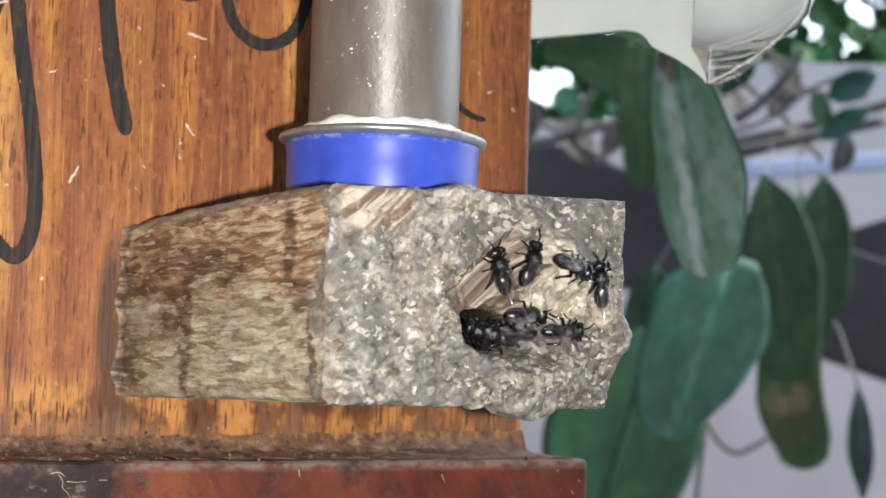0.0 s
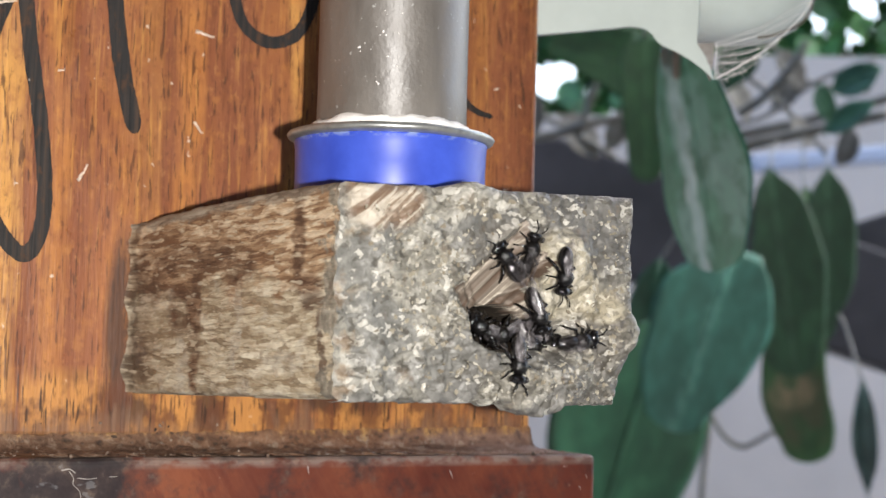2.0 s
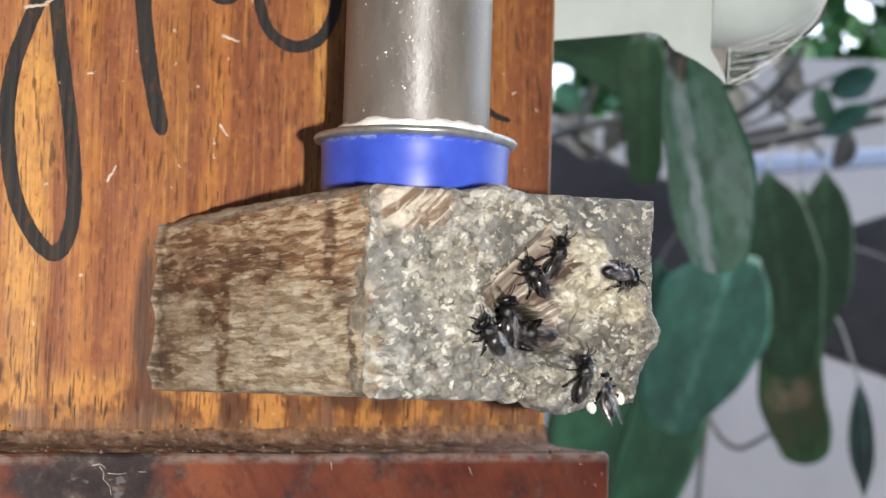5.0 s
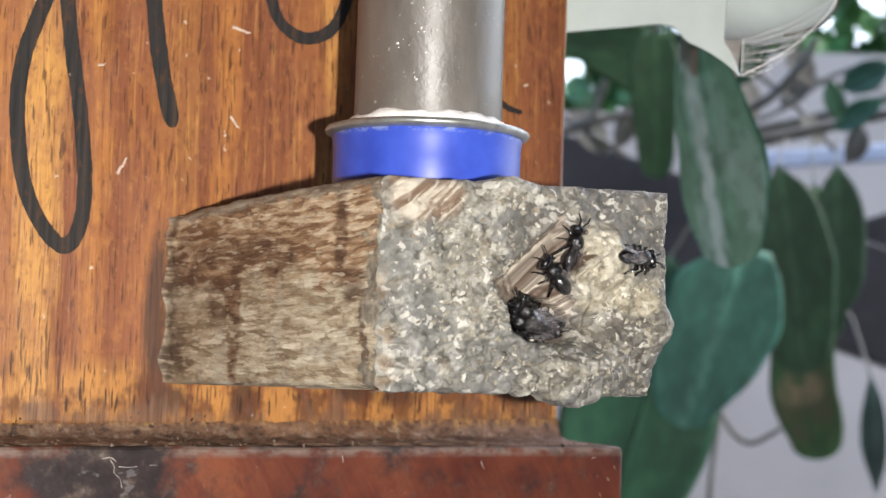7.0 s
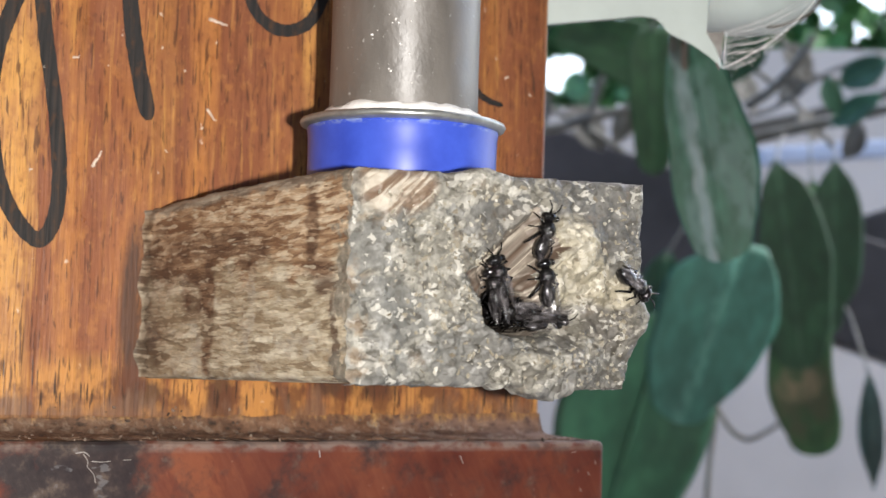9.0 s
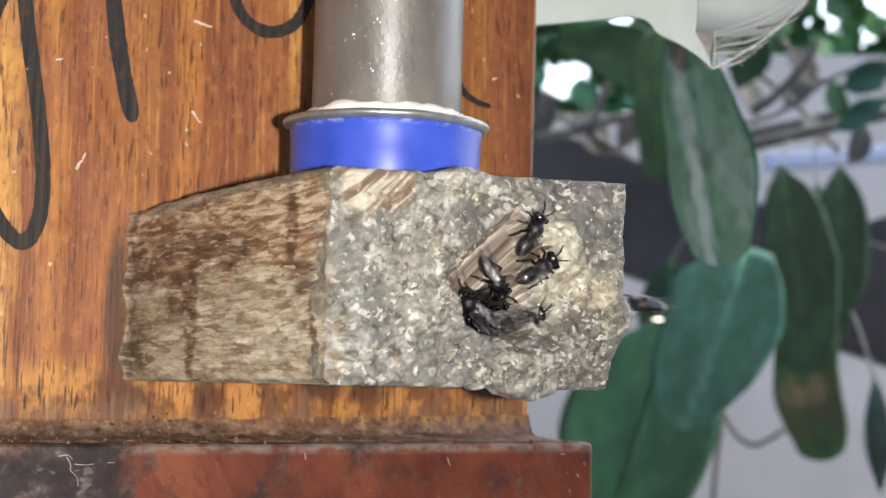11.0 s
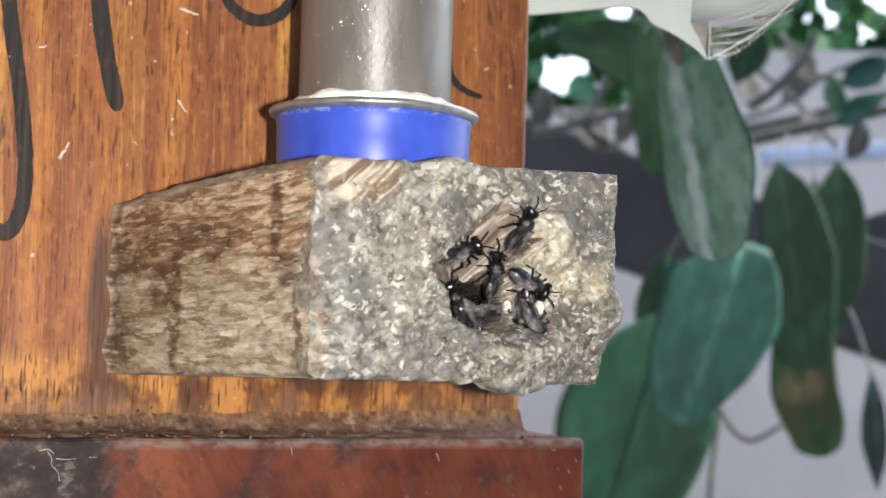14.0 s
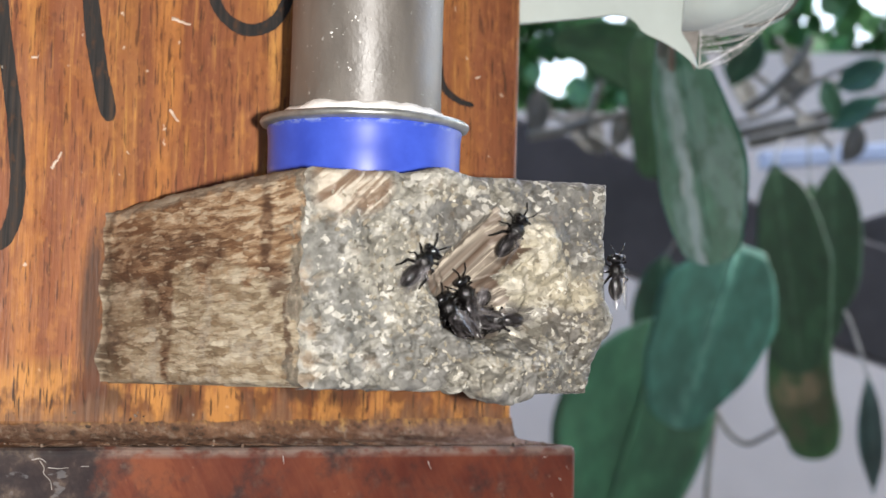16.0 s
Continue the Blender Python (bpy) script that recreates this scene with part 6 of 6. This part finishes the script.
PATHS["s"] = [
    (0, 19.5, 6.4, 180, -1.2), (0.5, 18.6, 6.1, 176, -1.2), (1, 18.9, 6.9, 197, -1.2), (1.5, 18.4, 6.1, 241, -1.0), (2, 17.8, 6.1, 197, -1.0), (2.5, 16.3, 6.7, 154, -1.0), (3, 16.2, 6.4, 144, -1.0), (3.5, 15.5, 6.3, 144, -1.0), (4, 18.1, 6.2, 163, -1.0), (4.5, 14.8, 5.5, 134, -1.0), (5, 15.7, 5.9, 154, -1.0), (7.5, 15.7, 6.1, 171, -1.5), (8, 17.6, 6.0, 189, -1.5), (8.5, 16.8, 6.4, 189, -1.5), (9, 17.5, 6.6, 180, -1.5), (11.5, 17.0, 5.7, 180, -1.5), (12, 16.6, 5.9, 176, -1.5), (12.5, 17.5, 6.1, 163, -1.5), (13, 16.1, 6.3, 171, -1.5), (13.5, 17.0, 6.4, 197, -1.5), (14, 16.5, 5.6, 189, -1.5), (14.5, 17.4, 6.2, 154, -1.5), (15, 17.1, 6.6, 144, -1.5), (15.5, 16.6, 6.2, 154, -1.5), (16, 17.1, 6.4, 171, -1.5),
]
PATHS["v"] = [
    (0, 17.4, 5.9, 171, -1.0), (0.25, 19.4, 5.9, 215, -0.6), (0.5, 21.4, 5.8, 258, -0.2), (1, 21.8, 5.7, 293, -0.3), (1.5, 19.0, 5.3, 268, -0.5), (2, 20.0, 5.6, 304, -0.5), (2.5, 17.2, 6.0, 343, -1.0), (3, 18.8, 6.1, 360, -0.6), (3.5, 19.0, 6.0, 343, -0.6), (4, 19.7, 6.5, 360, -0.6), (4.5, 14.9, 3.5, 334, 3.1), (5, 17.5, 5.5, 304, -2.0), (7.5, 18.2, 6.1, 360, -2.0), (8, 20.2, 6.7, 360, -1.5), (8.5, 19.8, 6.9, 360, -1.5), (9, 21.2, 5.8, 369, -1.5), (11.5, 20.7, 6.3, 396, -2.0), (12.5, 17.9, 7.8, 450, -1.5), (13, 17.3, 8.0, 450, -1.5), (13.5, 17.4, 8.7, 444, -1.5), (14, 17.7, 9.4, 438, -0.8), (14.5, 17.9, 8.2, 456, -1.0), (15, 17.0, 7.7, 450, -1.0), (15.5, 15.3, 9.7, 462, -0.8), (16, 16.3, 7.9, 473, -1.2),
]
PATHS["p"] = [
    (0, 21.7, 7.1, 180, -6.5), (0.7, 21.0, 7.2, 200, -6.0), (1.3, 19.8, 7.6, 250, 0.2), (2, 19.6, 8.0, 285, 0.6), (2.5, 19.2, 7.2, 250, 0.0), (3.2, 19.8, 6.8, 200, -6.0), (9, 20.8, 6.4, 180, -6.5), (10.2, 19.2, 6.4, 197, -6.5), (10.8, 16.7, 8.8, 270, -1.0), (11.1, 16.6, 9.8, 314, -0.8), (11.5, 16.3, 10.5, 343, -0.6), (12, 15.6, 10.9, 373, -0.6), (12.5, 14.1, 12.8, 416, 1.3), (13, 14.4, 12.1, 427, 0.5), (13.5, 14.9, 11.6, 416, -0.4), (14, 14.3, 11.0, 382, -0.4), (14.5, 11.9, 11.7, 438, 1.4), (15, 11.8, 11.4, 398, 1.4), (15.5, 11.7, 9.5, 396, 1.0), (16, 10.2, 10.5, 408, 1.5),
]
PATHS["k"] = [
    (0, 70.2, 2.3, 180, 21.4), (2.9, 68.1, 1.7, 180, 22.3), (3.25, 47.6, -0.4, 154, 1.3), (3.5, 37.8, 2.1, 124, -6.5), (3.75, 33.4, 2.2, 167, -2.5), (4, 29.1, 2.3, 211, 1.5), (4.5, 25.9, 1.1, 171, 1.5), (5, 24.5, 0.5, 107, 1.5), (5.2, 24.6, 1.0, 96, 1.5), (6, 18.7, 3.2, 119, 3.1), (6.8, 17.9, 5.9, 154, -1.0), (7.3, 20.7, 6.6, 171, -6.5), (16, 21.4, 6.7, 171, -6.5),
]
PATHS["f"] = [
    (0, 55.3, -20.4, 144, 6.9), (0.6, 54.9, -14.2, 144, 5.2), (1, 52.0, -5.9, 144, 1.6), (1.4, 59.6, 6.3, 102, 8.7), (1.6, 66.4, 6.5, 102, 16.8), (2.6, 65.4, 4.8, 171, 17.8), (3, 51.8, 5.4, 171, 4.6), (3.5, 45.6, 7.8, 163, 0.1), (3.75, 51.3, 16.5, 102, 5.6), (4, 64.0, 23.1, 56, 19.8), (7.2, 64.7, 15.5, 100, 18.8), (10.4, 65.5, 7.9, 144, 17.9), (10.9, 44.7, 7.3, 180, -3.2), (11.2, 23.5, 7.1, 180, -0.0), (11.5, 22.5, 7.1, 181, -0.4), (12, 21.2, 6.6, 183, -0.5), (12.5, 19.2, 6.3, 187, -1.2), (13, 20.5, 6.0, 187, -6.5), (16, 22.0, 6.6, 187, -6.5),
]
PATHS["g"] = [
    (0, 65.3, 29.4, 197, 18.6), (6.4, 65.3, 29.4, 197, 18.6), (6.7, 65.3, 29.4, 197, 18.6), (7.1, 65.3, 29.4, 197, 12.0), (7.3, 66.0, 27.6, 197, 4.0), (7.4, 56.9, 25.1, 197, 2.0), (7.5, 39.3, 20.1, 192, 2.0), (7.6, 20.0, 13.4, 205, 4.0), (7.7, 22.2, 6.3, 220, 0.5), (7.85, 19.5, 6.2, 200, -2.0), (8.1, 19.5, 6.2, 190, -6.5), (9.4, 19.5, 6.2, 190, -6.5), (9.7, 20.4, 7.0, 120, 1.5), (9.9, 30.0, 6.5, 60, 6.0), (10.2, 55.0, -2.0, 50, 14.0), (10.5, 66.0, -9.5, 90, 18.0), (10.8, 65.5, -10.6, 134, 18.2), (11.2, 59.0, -5.7, 154, 10.1), (11.5, 50.2, 0.1, 154, 1.0), (12, 53.5, 9.6, 134, 4.1), (12.5, 45.7, 11.0, 171, -3.9), (12.75, 52.3, 15.2, 197, 1.8), (13, 63.3, 20.5, 197, 12.5), (13.3, 58.6, 25.0, 197, 6.0), (13.5, 50.7, 21.3, 197, 2.0), (13.7, 26.7, 14.2, 215, 4.0), (13.85, 21.0, 7.5, 255, 1.5), (14, 21.8, 5.8, 270, -0.5), (14.3, 20.0, 5.5, 220, -2.0), (14.6, 19.5, 6.0, 190, -6.5), (16, 19.8, 6.2, 187, -6.5),
]
PATHS["h"] = [
    (0, 68.0, 24.0, 180, 18.0), (14.4, 68.0, 24.0, 180, 18.0), (14.65, 68.0, 24.0, 180, 18.0), (14.8, 67.0, 22.0, 180, 16.0), (14.9, 60.5, 17.5, 190, 8.0), (15, 51.9, 11.9, 194, 2.5), (15.1, 44.6, 12.2, 197, 2.0), (15.3, 42.2, 5.6, 184, 2.0), (15.4, 40.9, 4.0, 178, 2.0), (15.5, 32.4, 5.9, 165, 3.0), (15.6, 24.2, 8.0, 160, 4.0), (15.8, 20.3, 6.0, 180, -0.5), (16, 20.4, 5.8, 180, -1.2),
]
PATHS["q"] = [
    (0, 68.0, 18.0, 180, 17.0), (15.3, 68.0, 18.0, 180, 17.0), (15.55, 68.0, 18.0, 180, 17.0), (15.8, 50.0, 13.5, 172, 1.0), (15.9, 38.5, 12.2, 130, 0.0), (15.96, 33.2, 11.1, 100, -1.0), (16, 32.9, 11.0, 98, -1.0),
]
LOADED = ("k", "f", "g", "h")
laden_bee = copy_thing(first_bee, pose(0, 0, 0))
for s in (-1, 1):
    part("pollen_load", ball(egg(s * 1.55 * K, -0.75 * K, 0.62 * K, 0.50 * K, 0.72 * K, 0.50 * K), 10, 7), M_POLLEN, laden_bee, "pale lump of pollen on the hind leg", True)
tagged(laden_bee, "small glossy black stingless bee carrying pale pollen")
for name, rows in PATHS.items():
    start = on_face(*rows[0][1:])
    if name == "watcher":
        BEES[name] = first_bee
    elif name == "k":
        BEES[name] = laden_bee
    else:
        BEES[name] = copy_thing(laden_bee if name in LOADED else first_bee, start)


def motions():
    for n, (name, rows) in enumerate(PATHS.items()):
        tip, roll = 9 * math.sin(2.3 * n + 0.5), 15 * math.sin(1.7 * n + 1)
        if name in ("f", "g", "h"):
            roll = 30 if name == "h" else 50
        walk(BEES[name], [(t, on_face(x, z, a, lift, tip, roll)) for t, x, z, a, lift in rows])


motions()
